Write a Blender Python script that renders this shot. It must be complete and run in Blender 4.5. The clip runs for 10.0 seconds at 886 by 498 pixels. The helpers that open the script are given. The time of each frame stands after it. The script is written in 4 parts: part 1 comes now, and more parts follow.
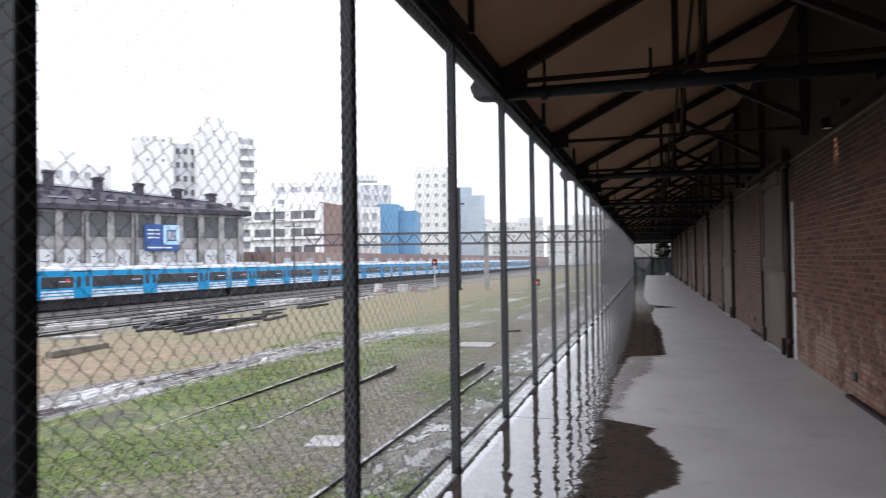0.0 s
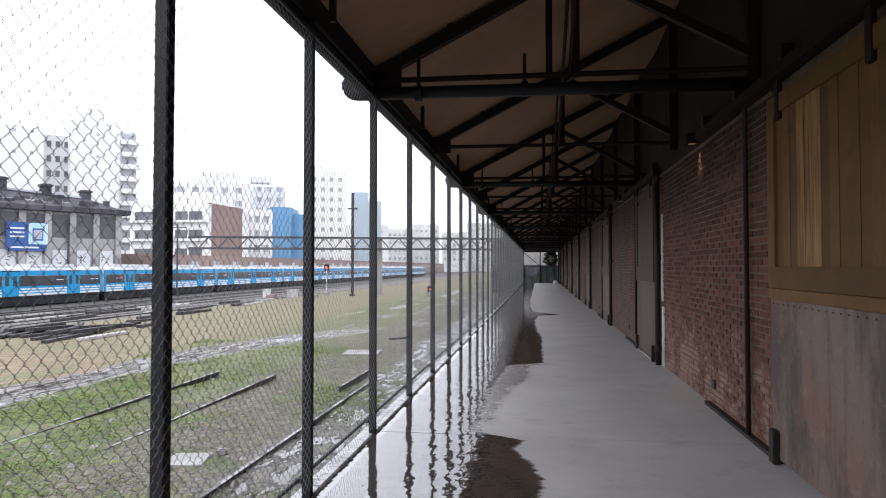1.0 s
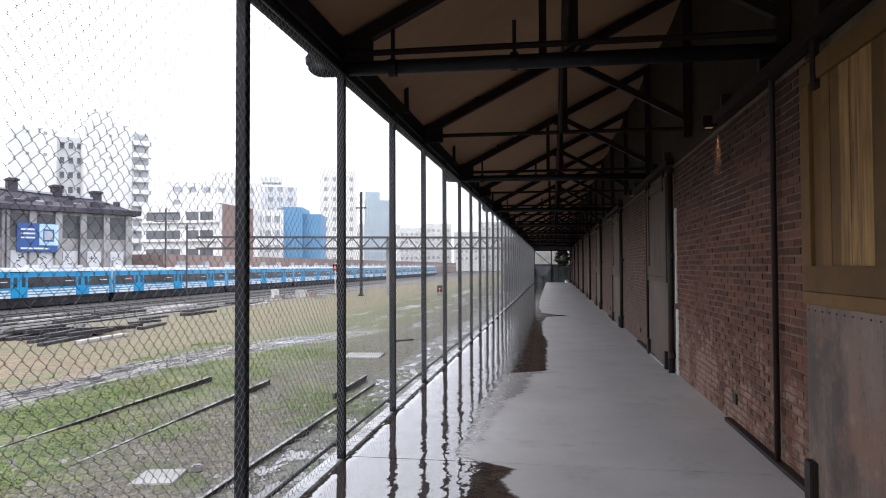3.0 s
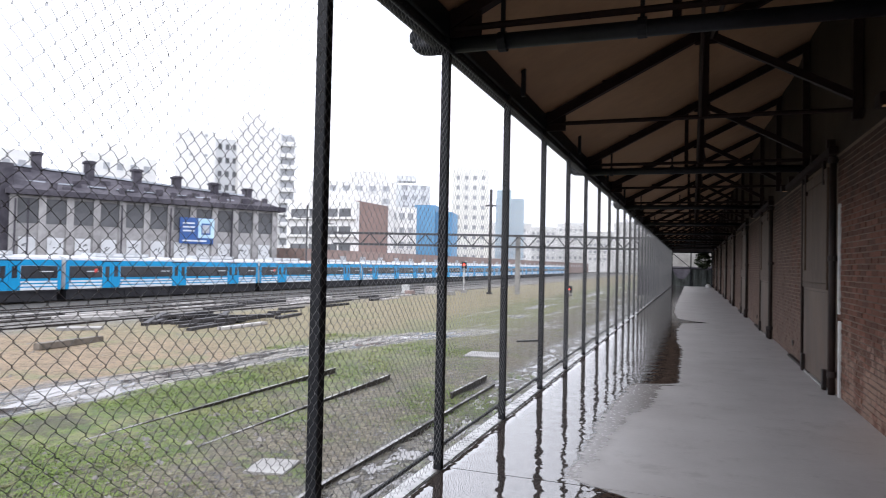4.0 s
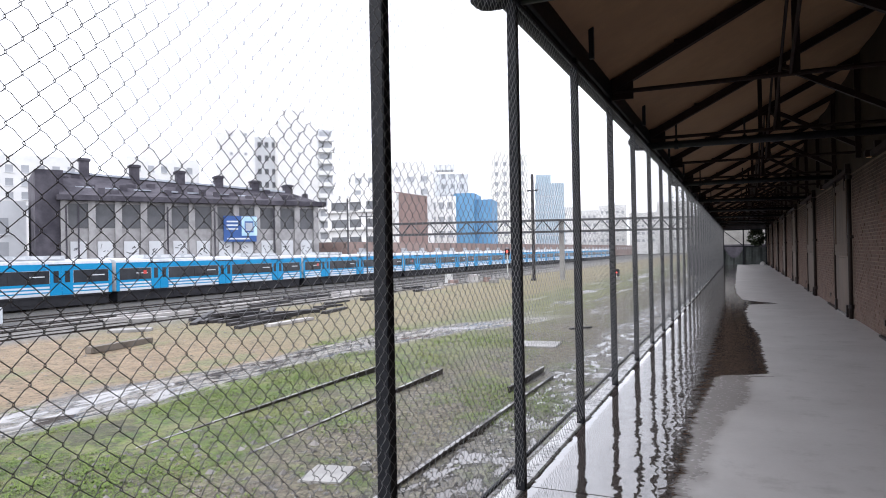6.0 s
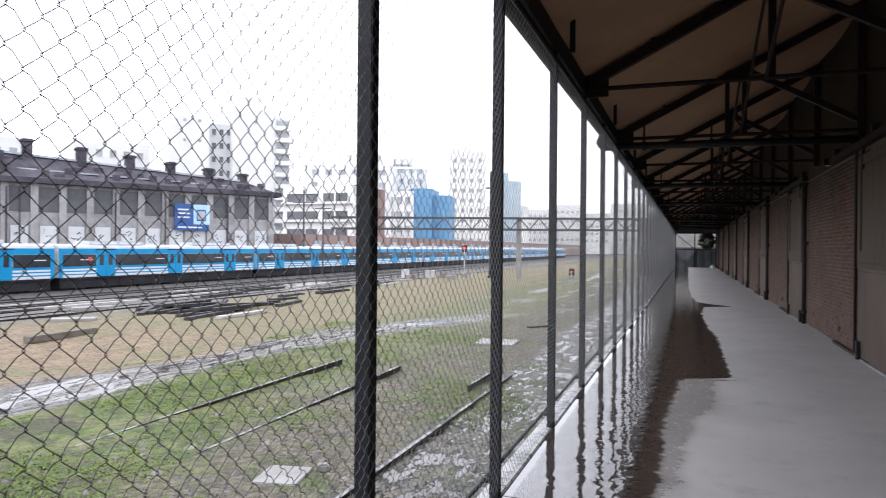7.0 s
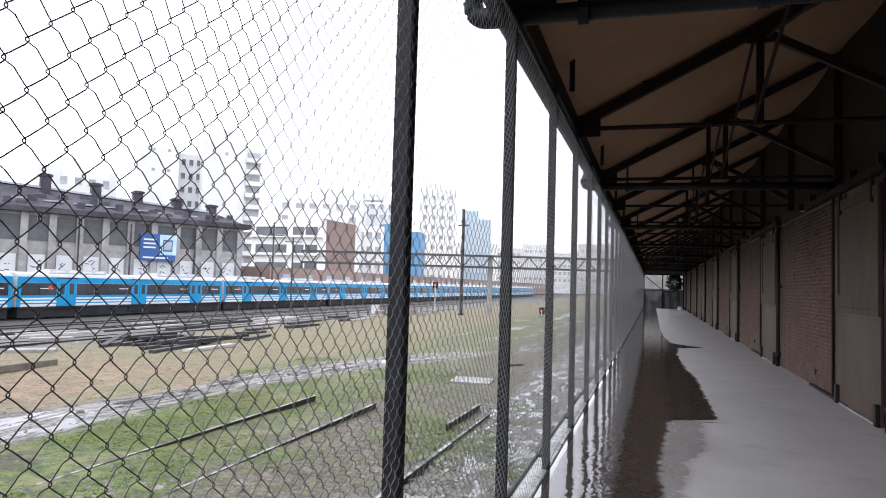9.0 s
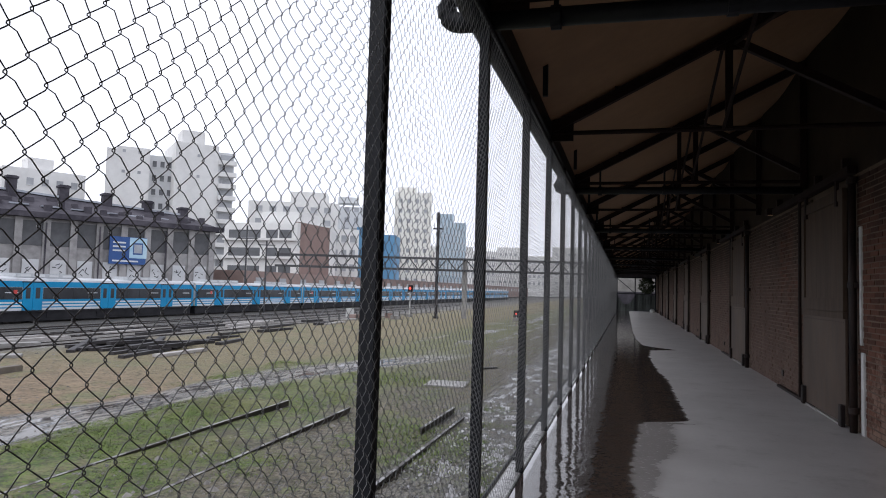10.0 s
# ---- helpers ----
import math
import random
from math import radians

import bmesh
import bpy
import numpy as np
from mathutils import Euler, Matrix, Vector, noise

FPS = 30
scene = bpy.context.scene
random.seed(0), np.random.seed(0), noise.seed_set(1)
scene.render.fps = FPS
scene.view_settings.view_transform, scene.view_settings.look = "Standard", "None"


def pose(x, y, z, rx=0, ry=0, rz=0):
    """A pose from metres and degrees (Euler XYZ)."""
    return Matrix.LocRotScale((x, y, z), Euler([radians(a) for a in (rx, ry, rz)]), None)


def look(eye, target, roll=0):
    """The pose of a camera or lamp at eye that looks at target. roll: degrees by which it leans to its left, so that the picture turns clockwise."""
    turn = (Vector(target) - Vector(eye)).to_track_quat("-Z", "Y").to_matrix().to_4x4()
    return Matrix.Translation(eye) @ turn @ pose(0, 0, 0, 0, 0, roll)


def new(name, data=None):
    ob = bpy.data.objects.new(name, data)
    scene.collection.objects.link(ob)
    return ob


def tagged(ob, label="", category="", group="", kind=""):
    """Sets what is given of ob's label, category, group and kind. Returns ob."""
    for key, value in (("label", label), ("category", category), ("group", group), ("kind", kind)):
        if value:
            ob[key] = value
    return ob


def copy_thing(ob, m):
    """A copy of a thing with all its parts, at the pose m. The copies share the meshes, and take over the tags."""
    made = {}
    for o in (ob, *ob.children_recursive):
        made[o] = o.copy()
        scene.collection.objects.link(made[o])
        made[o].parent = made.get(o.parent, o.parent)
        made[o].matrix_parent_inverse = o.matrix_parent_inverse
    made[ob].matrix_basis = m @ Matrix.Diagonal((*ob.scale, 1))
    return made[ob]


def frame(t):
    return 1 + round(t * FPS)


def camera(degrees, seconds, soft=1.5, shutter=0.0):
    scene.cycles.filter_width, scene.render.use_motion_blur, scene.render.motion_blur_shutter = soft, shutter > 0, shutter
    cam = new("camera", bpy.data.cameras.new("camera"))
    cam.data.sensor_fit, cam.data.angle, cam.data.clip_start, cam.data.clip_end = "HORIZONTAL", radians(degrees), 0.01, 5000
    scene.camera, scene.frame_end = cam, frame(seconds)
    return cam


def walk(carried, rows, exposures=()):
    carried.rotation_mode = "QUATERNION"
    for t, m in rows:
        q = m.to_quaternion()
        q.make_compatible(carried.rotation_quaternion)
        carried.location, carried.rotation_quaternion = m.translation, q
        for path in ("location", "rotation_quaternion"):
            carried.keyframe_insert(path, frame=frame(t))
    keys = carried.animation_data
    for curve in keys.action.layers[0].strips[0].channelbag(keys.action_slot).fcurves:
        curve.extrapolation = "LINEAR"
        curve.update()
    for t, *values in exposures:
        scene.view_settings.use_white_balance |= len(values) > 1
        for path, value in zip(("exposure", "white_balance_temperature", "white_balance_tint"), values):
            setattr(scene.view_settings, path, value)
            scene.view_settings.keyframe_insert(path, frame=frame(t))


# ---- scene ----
cam = camera(67.4, 10.0, soft=1.0, shutter=0.3)
PATH = [
    (0, (-0.25, 0.071, 1.525), (-0.841, 1.981, 1.563), -0.8),
    (0.5, (-0.115, 0.243, 1.531), (-0.478, 2.209, 1.587), -0.5),
    (1, (-0.074, 0.424, 1.529), (-0.361, 2.403, 1.583), -0.0),
    (1.5, (-0.101, 0.624, 1.543), (-0.33, 2.608, 1.65), 0.8),
    (2, (-0.041, 0.789, 1.529), (-0.324, 2.766, 1.631), -0.0),
    (2.2, (0.007, 0.856, 1.55), (-0.299, 2.831, 1.625), -0.5),
    (3.3, (0.112, 1.422, 1.534), (-0.236, 3.391, 1.584), 0.3),
    (3.5, (0.137, 1.515, 1.544), (-0.314, 3.462, 1.618), -0.1),
    (4, (0.137, 1.815, 1.513), (-0.567, 3.687, 1.558), 1.2),
    (4.5, (0.028, 2.065, 1.535), (-0.763, 3.902, 1.552), 1.6),
    (5, (-0.079, 2.207, 1.502), (-0.972, 3.997, 1.495), 1.0),
    (5.2, (-0.081, 2.234, 1.524), (-0.96, 4.03, 1.523), 0.4),
    (6.5, (-0.459, 2.462, 1.516), (-1.24, 4.303, 1.518), -0.7),
    (7, (-0.515, 2.543, 1.522), (-1.208, 4.42, 1.518), 0.5),
    (7.5, (-0.62, 2.585, 1.514), (-1.159, 4.511, 1.535), 1.3),
    (8, (-0.724, 2.551, 1.523), (-1.282, 4.471, 1.581), 1.4),
    (8.5, (-0.77, 2.547, 1.513), (-1.384, 4.448, 1.604), 1.7),
    (9, (-0.766, 2.551, 1.503), (-1.371, 4.454, 1.611), 1.7),
    (9.5, (-0.769, 2.558, 1.503), (-1.306, 4.481, 1.614), 1.5),
    (10, (-0.759, 2.558, 1.506), (-1.292, 4.482, 1.626), 1.6),
]
walk(cam, [(t, look(eye, target, roll)) for t, eye, target, roll in PATH],
     [(0, 0.95), (1.0, 1.0), (4.5, 1.0), (8.5, 1.0), (9.0, 1.0), (9.5, 0.25), (10.0, 0.1)])

# ---- light ----
world = bpy.data.worlds.new("overcast_sky")
scene.world = world
world.use_nodes = True
wt = world.node_tree
wt.nodes.clear()
sky = wt.nodes.new("ShaderNodeTexSky")
sky.sky_type, sky.sun_disc = "NISHITA", False
sky.sun_elevation, sky.sun_rotation = radians(46), radians(-140)
pale = wt.nodes.new("ShaderNodeHueSaturation")
pale.inputs["Saturation"].default_value = 0.12
cloud = wt.nodes.new("ShaderNodeMixRGB")
cloud.inputs[0].default_value = 0.8
cloud.inputs[2].default_value = (10.9, 11.25, 12.8, 1)
back = wt.nodes.new("ShaderNodeBackground")
back.inputs["Strength"].default_value = 0.12
wout = wt.nodes.new("ShaderNodeOutputWorld")
wt.links.new(sky.outputs[0], pale.inputs["Color"])
wt.links.new(pale.outputs[0], cloud.inputs[1])
wt.links.new(cloud.outputs[0], back.inputs["Color"])
wt.links.new(back.outputs[0], wout.inputs[0])
sun_data = bpy.data.lights.new("sun", "SUN")
sun_data.energy, sun_data.angle, sun_data.color = 0.6, radians(25), (1.0, 0.985, 0.96)
sun = new("sun", sun_data)
sun.matrix_world = look((-32, -34, 52), (0, 5, 0))


# ---- materials ----
class Net:
    """A small helper to write node trees as expressions."""

    def __init__(self, name):
        self.mat = bpy.data.materials.new(name)
        self.mat.use_nodes = True
        self.t = self.mat.node_tree
        self.bsdf = self.t.nodes["Principled BSDF"]
        self.pos = self.t.nodes.new("ShaderNodeTexCoord").outputs["Object"]
        self._xyz = None

    def put(self, socket, value):
        if isinstance(value, bpy.types.NodeSocket):
            self.t.links.new(value, socket)
        else:
            socket.default_value = value

    def xyz(self):
        if self._xyz is None:
            n = self.t.nodes.new("ShaderNodeSeparateXYZ")
            self.put(n.inputs[0], self.pos)
            self._xyz = n.outputs
        return self._xyz

    def m(self, op, a, b=0.0, c=0.0, clamp=False):
        n = self.t.nodes.new("ShaderNodeMath")
        n.operation, n.use_clamp = op, clamp
        for k, v in enumerate((a, b, c)):
            self.put(n.inputs[k], v)
        return n.outputs[0]

    def noise(self, scale, detail=4.0, rough=0.55, stretch=(1, 1, 1), vec=None):
        mp = self.t.nodes.new("ShaderNodeMapping")
        self.put(mp.inputs["Vector"], self.pos if vec is None else vec)
        mp.inputs["Scale"].default_value = stretch
        n = self.t.nodes.new("ShaderNodeTexNoise")
        self.put(n.inputs["Vector"], mp.outputs[0])
        n.inputs["Scale"].default_value, n.inputs["Detail"].default_value, n.inputs["Roughness"].default_value = scale, detail, rough
        return n.outputs["Fac"]

    def step(self, v, lo, hi, a=0.0, b=1.0):
        n = self.t.nodes.new("ShaderNodeMapRange")
        n.interpolation_type = "SMOOTHSTEP"
        for k, x in enumerate((v, lo, hi, a, b)):
            self.put(n.inputs[k], x)
        return n.outputs[0]

    def mix(self, f, a, b):
        n = self.t.nodes.new("ShaderNodeMixRGB")
        for k, v in enumerate((f, a, b)):
            self.put(n.inputs[k], (*v, 1) if isinstance(v, tuple) and len(v) == 3 else v)
        return n.outputs[0]

    def random(self):
        return self.t.nodes.new("ShaderNodeObjectInfo").outputs["Random"]

    def island(self):
        return self.t.nodes.new("ShaderNodeNewGeometry").outputs["Random Per Island"]

    def bump(self, h, strength=0.3, dist=0.01):
        n = self.t.nodes.new("ShaderNodeBump")
        n.inputs["Strength"].default_value, n.inputs["Distance"].default_value = strength, dist
        self.put(n.inputs["Height"], h)
        self.t.links.new(n.outputs[0], self.bsdf.inputs["Normal"])

    def done(self, color, rough=0.6, metal=0.0, spec=0.5):
        self.put(self.bsdf.inputs["Base Color"], (*color, 1) if isinstance(color, tuple) and len(color) == 3 else color)
        self.put(self.bsdf.inputs["Roughness"], rough)
        self.put(self.bsdf.inputs["Metallic"], metal)
        self.bsdf.inputs["Specular IOR Level"].default_value = spec
        return self.mat


def plain(name, a, b, rough=0.6, grain=12.0, stain=0.8, metal=0.0, bump=0.2, stretch=(1, 1, 1), vary=0.0, spec=0.5):
    """A surface of two tones at two scales of variation with fine relief."""
    n = Net(name)
    big, fine = n.noise(stain, 5, 0.6, stretch), n.noise(grain, 4, 0.6, stretch)
    f = n.m("ADD", n.m("MULTIPLY", big, 0.65), n.m("MULTIPLY", fine, 0.35))
    f = n.step(f, 0.34, 0.66)
    if vary:
        f = n.m("ADD", n.m("MULTIPLY", f, 1 - vary), n.m("MULTIPLY", n.random(), vary))
    col = n.mix(f, a, b)
    n.bump(fine, bump, 0.006)
    return n.done(col, n.m("ADD", n.m("MULTIPLY", fine, 0.25), rough - 0.12), metal, spec)


STEEL = plain("black_painted_steel", (0.006, 0.007, 0.010), (0.014, 0.015, 0.020), 0.5, 30, 3, spec=0.22)
TRUSS_STEEL = plain("dark_red_oxide_steel", (0.011, 0.006, 0.006), (0.024, 0.013, 0.012), 0.6, 30, 3, spec=0.12)
IRON = plain("rusty_black_iron", (0.010, 0.008, 0.008), (0.026, 0.015, 0.012), 0.6, 25, 2, spec=0.25)
WIRE = plain("dull_galvanised_wire", (0.11, 0.11, 0.112), (0.20, 0.20, 0.203), 0.5, 60, 5, 0.1, 0.0)
BEIGE = plain("beige_roof_sheet", (0.265, 0.152, 0.083), (0.355, 0.212, 0.120), 0.75, 6, 0.5, 0, 0.15)
SLEEPER = plain("weathered_sleeper", (0.010, 0.009, 0.012), (0.034, 0.030, 0.031), 0.6, 9, 1.5, 0, 0.5, (1, 0.2, 1))
PALE_WOOD = plain("pale_wet_plank", (0.30, 0.28, 0.27), (0.46, 0.44, 0.42), 0.45, 9, 1.5, 0, 0.3)
CONCRETE = plain("grey_concrete", (0.19, 0.182, 0.172), (0.31, 0.30, 0.285), 0.55, 14, 1.2)
MORTAR = plain("grey_mortar", (0.078, 0.055, 0.042), (0.155, 0.115, 0.089), 0.85, 30, 1.2, 0, 0.5, spec=0.15)
WHITE_PAINT = plain("white_paint", (0.42, 0.42, 0.41), (0.60, 0.60, 0.58), 0.5, 12, 1.5)
BLUE = plain("train_blue_paint", (0.0, 0.215, 0.45), (0.0, 0.26, 0.51), 0.42, 3, 0.4, 0, 0.03, spec=0.25)
TRAIN_WHITE = plain("train_white_paint", (0.56, 0.60, 0.64), (0.68, 0.70, 0.72), 0.4, 3, 0.5, 0, 0.03)
TRAIN_ROOF = plain("train_grey_roof", (0.38, 0.40, 0.42), (0.55, 0.57, 0.59), 0.5, 4, 0.6)
TRAIN_DARK = plain("train_dark_underframe", (0.012, 0.012, 0.015), (0.03, 0.03, 0.034), 0.75, 3, 0.6, spec=0.2)
TRAIN_GLASS = plain("train_tinted_window", (0.018, 0.020, 0.025), (0.04, 0.044, 0.052), 0.15, 1.5, 0.3, 0, 0.02, spec=0.3)
RED_PAINT = plain("red_paint", (0.5, 0.04, 0.03), (0.6, 0.06, 0.05), 0.4)
STONE = plain("sooty_stone_facade", (0.23, 0.222, 0.22), (0.39, 0.378, 0.375), 0.85, 1.2, 0.15)
SOOT = plain("dark_sooty_roof", (0.045, 0.042, 0.052), (0.11, 0.102, 0.117), 0.85, 1.5, 0.2, spec=0.15)
DIM_WINDOW = plain("dusty_dark_window", (0.050, 0.051, 0.056), (0.105, 0.107, 0.115), 0.5, 0.9, 0.2)
# window bands greyed, haze of the distance painted in
HAZY_WINDOW = plain("far_dark_window_band", (0.07, 0.073, 0.08), (0.14, 0.145, 0.155), 0.35, 0.5, 0.1)
SLATE = plain("wet_pale_slate", (0.24, 0.26, 0.30), (0.50, 0.53, 0.58), 0.35, 0.8, 0.15)
# facade paints lifted so that their colour carries the distance haze
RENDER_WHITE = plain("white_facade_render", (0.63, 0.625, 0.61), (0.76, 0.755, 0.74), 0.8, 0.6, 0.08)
RENDER_GREY = plain("pale_grey_render", (0.54, 0.55, 0.56), (0.66, 0.67, 0.68), 0.8, 0.6, 0.08)
RENDER_CREAM = plain("cream_facade_render", (0.72, 0.705, 0.65), (0.81, 0.80, 0.75), 0.8, 0.6, 0.08)
BROWN_WALL = plain("brown_brick_gable", (0.21, 0.145, 0.128), (0.27, 0.19, 0.168), 0.85, 0.9, 0.1)
# far red and blue walls muted: some haze is mixed into their colour
RED_WALL = plain("old_red_brick_wall", (0.22, 0.155, 0.135), (0.30, 0.22, 0.195), 0.85, 0.9, 0.1)
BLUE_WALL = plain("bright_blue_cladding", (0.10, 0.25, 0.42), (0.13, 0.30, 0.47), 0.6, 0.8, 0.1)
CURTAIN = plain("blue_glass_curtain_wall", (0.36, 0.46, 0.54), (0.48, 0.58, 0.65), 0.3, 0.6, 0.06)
# panes much paler than dark glass, as haze put into the colour
PANE = plain("far_window_pane", (0.24, 0.25, 0.265), (0.42, 0.43, 0.45), 0.3, 0.5, 0.1, 0, 0.0, (1, 1, 1), 0.5)
BILL_BLUE = plain("billboard_blue_print", (0.015, 0.06, 0.22), (0.03, 0.10, 0.30), 0.5, 0.6, 0.2)
BILL_SKY = plain("billboard_sky_print", (0.35, 0.55, 0.70), (0.6, 0.75, 0.82), 0.5, 0.6, 0.3)
TARP = plain("dark_green_tarpaulin", (0.02, 0.025, 0.024), (0.05, 0.06, 0.056), 0.6, 6, 1)
DARK_METAL = plain("dark_lattice_steel", (0.035, 0.035, 0.04), (0.07, 0.07, 0.075), 0.6, 3, 0.5)


def glow(name, color, strength):
    n = Net(name)
    n.bsdf.inputs["Emission Color"].default_value = (*color, 1)
    n.bsdf.inputs["Emission Strength"].default_value = strength
    return n.done(color, 0.4)


RED_GLOW = glow("red_signal_lens", (1.0, 0.05, 0.03), 3.0)
WARM_GLOW = glow("warm_lamp_lens", (0.5, 0.3, 0.15), 0.1)


def brick_material(single):
    n = Net("old_red_brick")
    n.pos = n.t.nodes.new("ShaderNodeNewGeometry").outputs["Position"]
    fine, big = n.noise(45, 4), n.noise(1.1, 5, 0.62)
    tone = n.random() if single else n.island()
    col = n.mix(n.step(tone, 0.1, 0.95), (0.066, 0.028, 0.018), (0.125, 0.051, 0.033))
    col = n.mix(n.step(big, 0.5, 0.72, 0, 0.55), col, (0.055, 0.030, 0.026))
    z = n.xyz()[2]
    salt = n.m("ADD", n.noise(3.0, 7, 0.75), n.step(z, 0.0, 1.5, 0.13, -0.08))
    col = n.mix(n.step(salt, 0.54, 0.66, 0, 0.55), col, (0.29, 0.20, 0.155))
    worn = n.m("ADD", n.noise(17, 5, 0.7), n.step(z, 0.0, 1.9, 0.06, -0.05))
    col = n.mix(n.step(worn, 0.54, 0.66, 0, 0.4), col, (0.15, 0.092, 0.067))
    y = n.xyz()[1]
    skim = n.m("ADD", n.noise(0.45, 6, 0.68), n.step(y, 11.5, 15.0, -0.06, 0.18))
    col = n.mix(n.step(skim, 0.52, 0.62, 0, 0.75), col, (0.080, 0.054, 0.043))
    # bricks darken with height: shade below the roof put into the colour
    roof_shade = n.m("ADD", z, n.m("MULTIPLY", n.m("SUBTRACT", n.noise(0.8, 5, 0.65), 0.5), 2.2))
    col = n.mix(n.step(roof_shade, 1.6, 3.0, 0, 0.75), col, (0.022, 0.014, 0.011))
    n.bump(fine, 0.5, 0.006)
    return n.done(col, n.m("ADD", 0.68, n.m("MULTIPLY", fine, 0.3)), 0.0, 0.2)


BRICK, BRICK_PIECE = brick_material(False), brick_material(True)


def board_material(name, along, pale_boards):
    """Old varnished pine, grain running along the piece; some boards paler with run-off streaks."""
    n = Net(name)
    grain, blot, run = n.noise(5, 4, 0.6, along), n.noise(1.1, 5, 0.65), n.noise(2.2, 5, 0.65, along)
    f = n.m("ADD", n.m("MULTIPLY", blot, 0.6), n.m("ADD", n.m("MULTIPLY", grain, 0.2), n.m("MULTIPLY", n.random(), 0.2)))
    col = n.mix(n.step(f, 0.34, 0.66), (0.066, 0.034, 0.010), (0.128, 0.067, 0.021))
    if pale_boards:
        col = n.mix(n.step(run, 0.36, 0.58, 0.1, 0.85), col, (0.29, 0.170, 0.064))
    col = n.mix(n.step(n.noise(2.3, 6, 0.7), 0.54, 0.70, 0, 0.45), col, (0.034, 0.019, 0.010))
    n.bump(grain, 0.3, 0.004)
    return n.done(col, n.m("ADD", 0.55, n.m("MULTIPLY", grain, 0.25)), 0.0, 0.2)


TIMBER = board_material("old_varnished_pine", (6, 6, 0.35), False)
PALE_BOARD = board_material("worn_pale_pine", (6, 6, 0.35), True)
TIMBER_RAIL = board_material("old_pine_rail", (6, 0.35, 6), False)


def zinc_material():
    """Stained sheet: grey-brown with large rusty and pinkish blotches and drips."""
    n = Net("stained_zinc_sheet")
    big, drip, fine = n.noise(0.9, 7, 0.72, (1, 1.6, 0.7)), n.noise(2.4, 6, 0.68, (3, 3, 0.4)), n.noise(26, 5, 0.7)
    col = n.mix(n.step(big, 0.40, 0.60), (0.055, 0.041, 0.034), (0.150, 0.108, 0.086))
    col = n.mix(n.step(n.noise(1.3, 6, 0.72), 0.50, 0.62, 0, 0.7), col, (0.165, 0.092, 0.062))
    col = n.mix(n.step(drip, 0.52, 0.66, 0, 0.6), col, (0.060, 0.052, 0.050))
    col = n.mix(n.step(n.noise(6.5, 7, 0.78), 0.55, 0.66, 0, 0.5), col, (0.25, 0.19, 0.155))
    col = n.mix(n.step(fine, 0.55, 0.70, 0, 0.5), col, (0.045, 0.034, 0.028))
    n.bump(n.m("ADD", n.m("MULTIPLY", big, 0.6), n.m("MULTIPLY", fine, 0.3)), 0.3, 0.01)
    return n.done(col, n.m("ADD", 0.48, n.m("MULTIPLY", fine, 0.2)), 0.0, 0.25)


ZINC = zinc_material()


def rail_material():
    """Rusty steel with a wet, worn running face."""
    n = Net("rusty_rail")
    z = n.xyz()[2]
    fine = n.noise(9, 5, 0.65, (1, 0.3, 1))
    col = n.mix(n.step(fine, 0.35, 0.65), (0.016, 0.013, 0.013), (0.055, 0.042, 0.037))
    worn = n.m("MULTIPLY", n.step(z, 0.131, 0.136), n.step(n.noise(1.3, 5, 0.7), 0.46, 0.56))
    col = n.mix(worn, col, (0.22, 0.21, 0.205))
    return n.done(col, n.m("SUBTRACT", 0.5, n.m("MULTIPLY", worn, 0.22)), n.m("MULTIPLY", worn, 0.5), 0.4)


RAIL = rail_material()


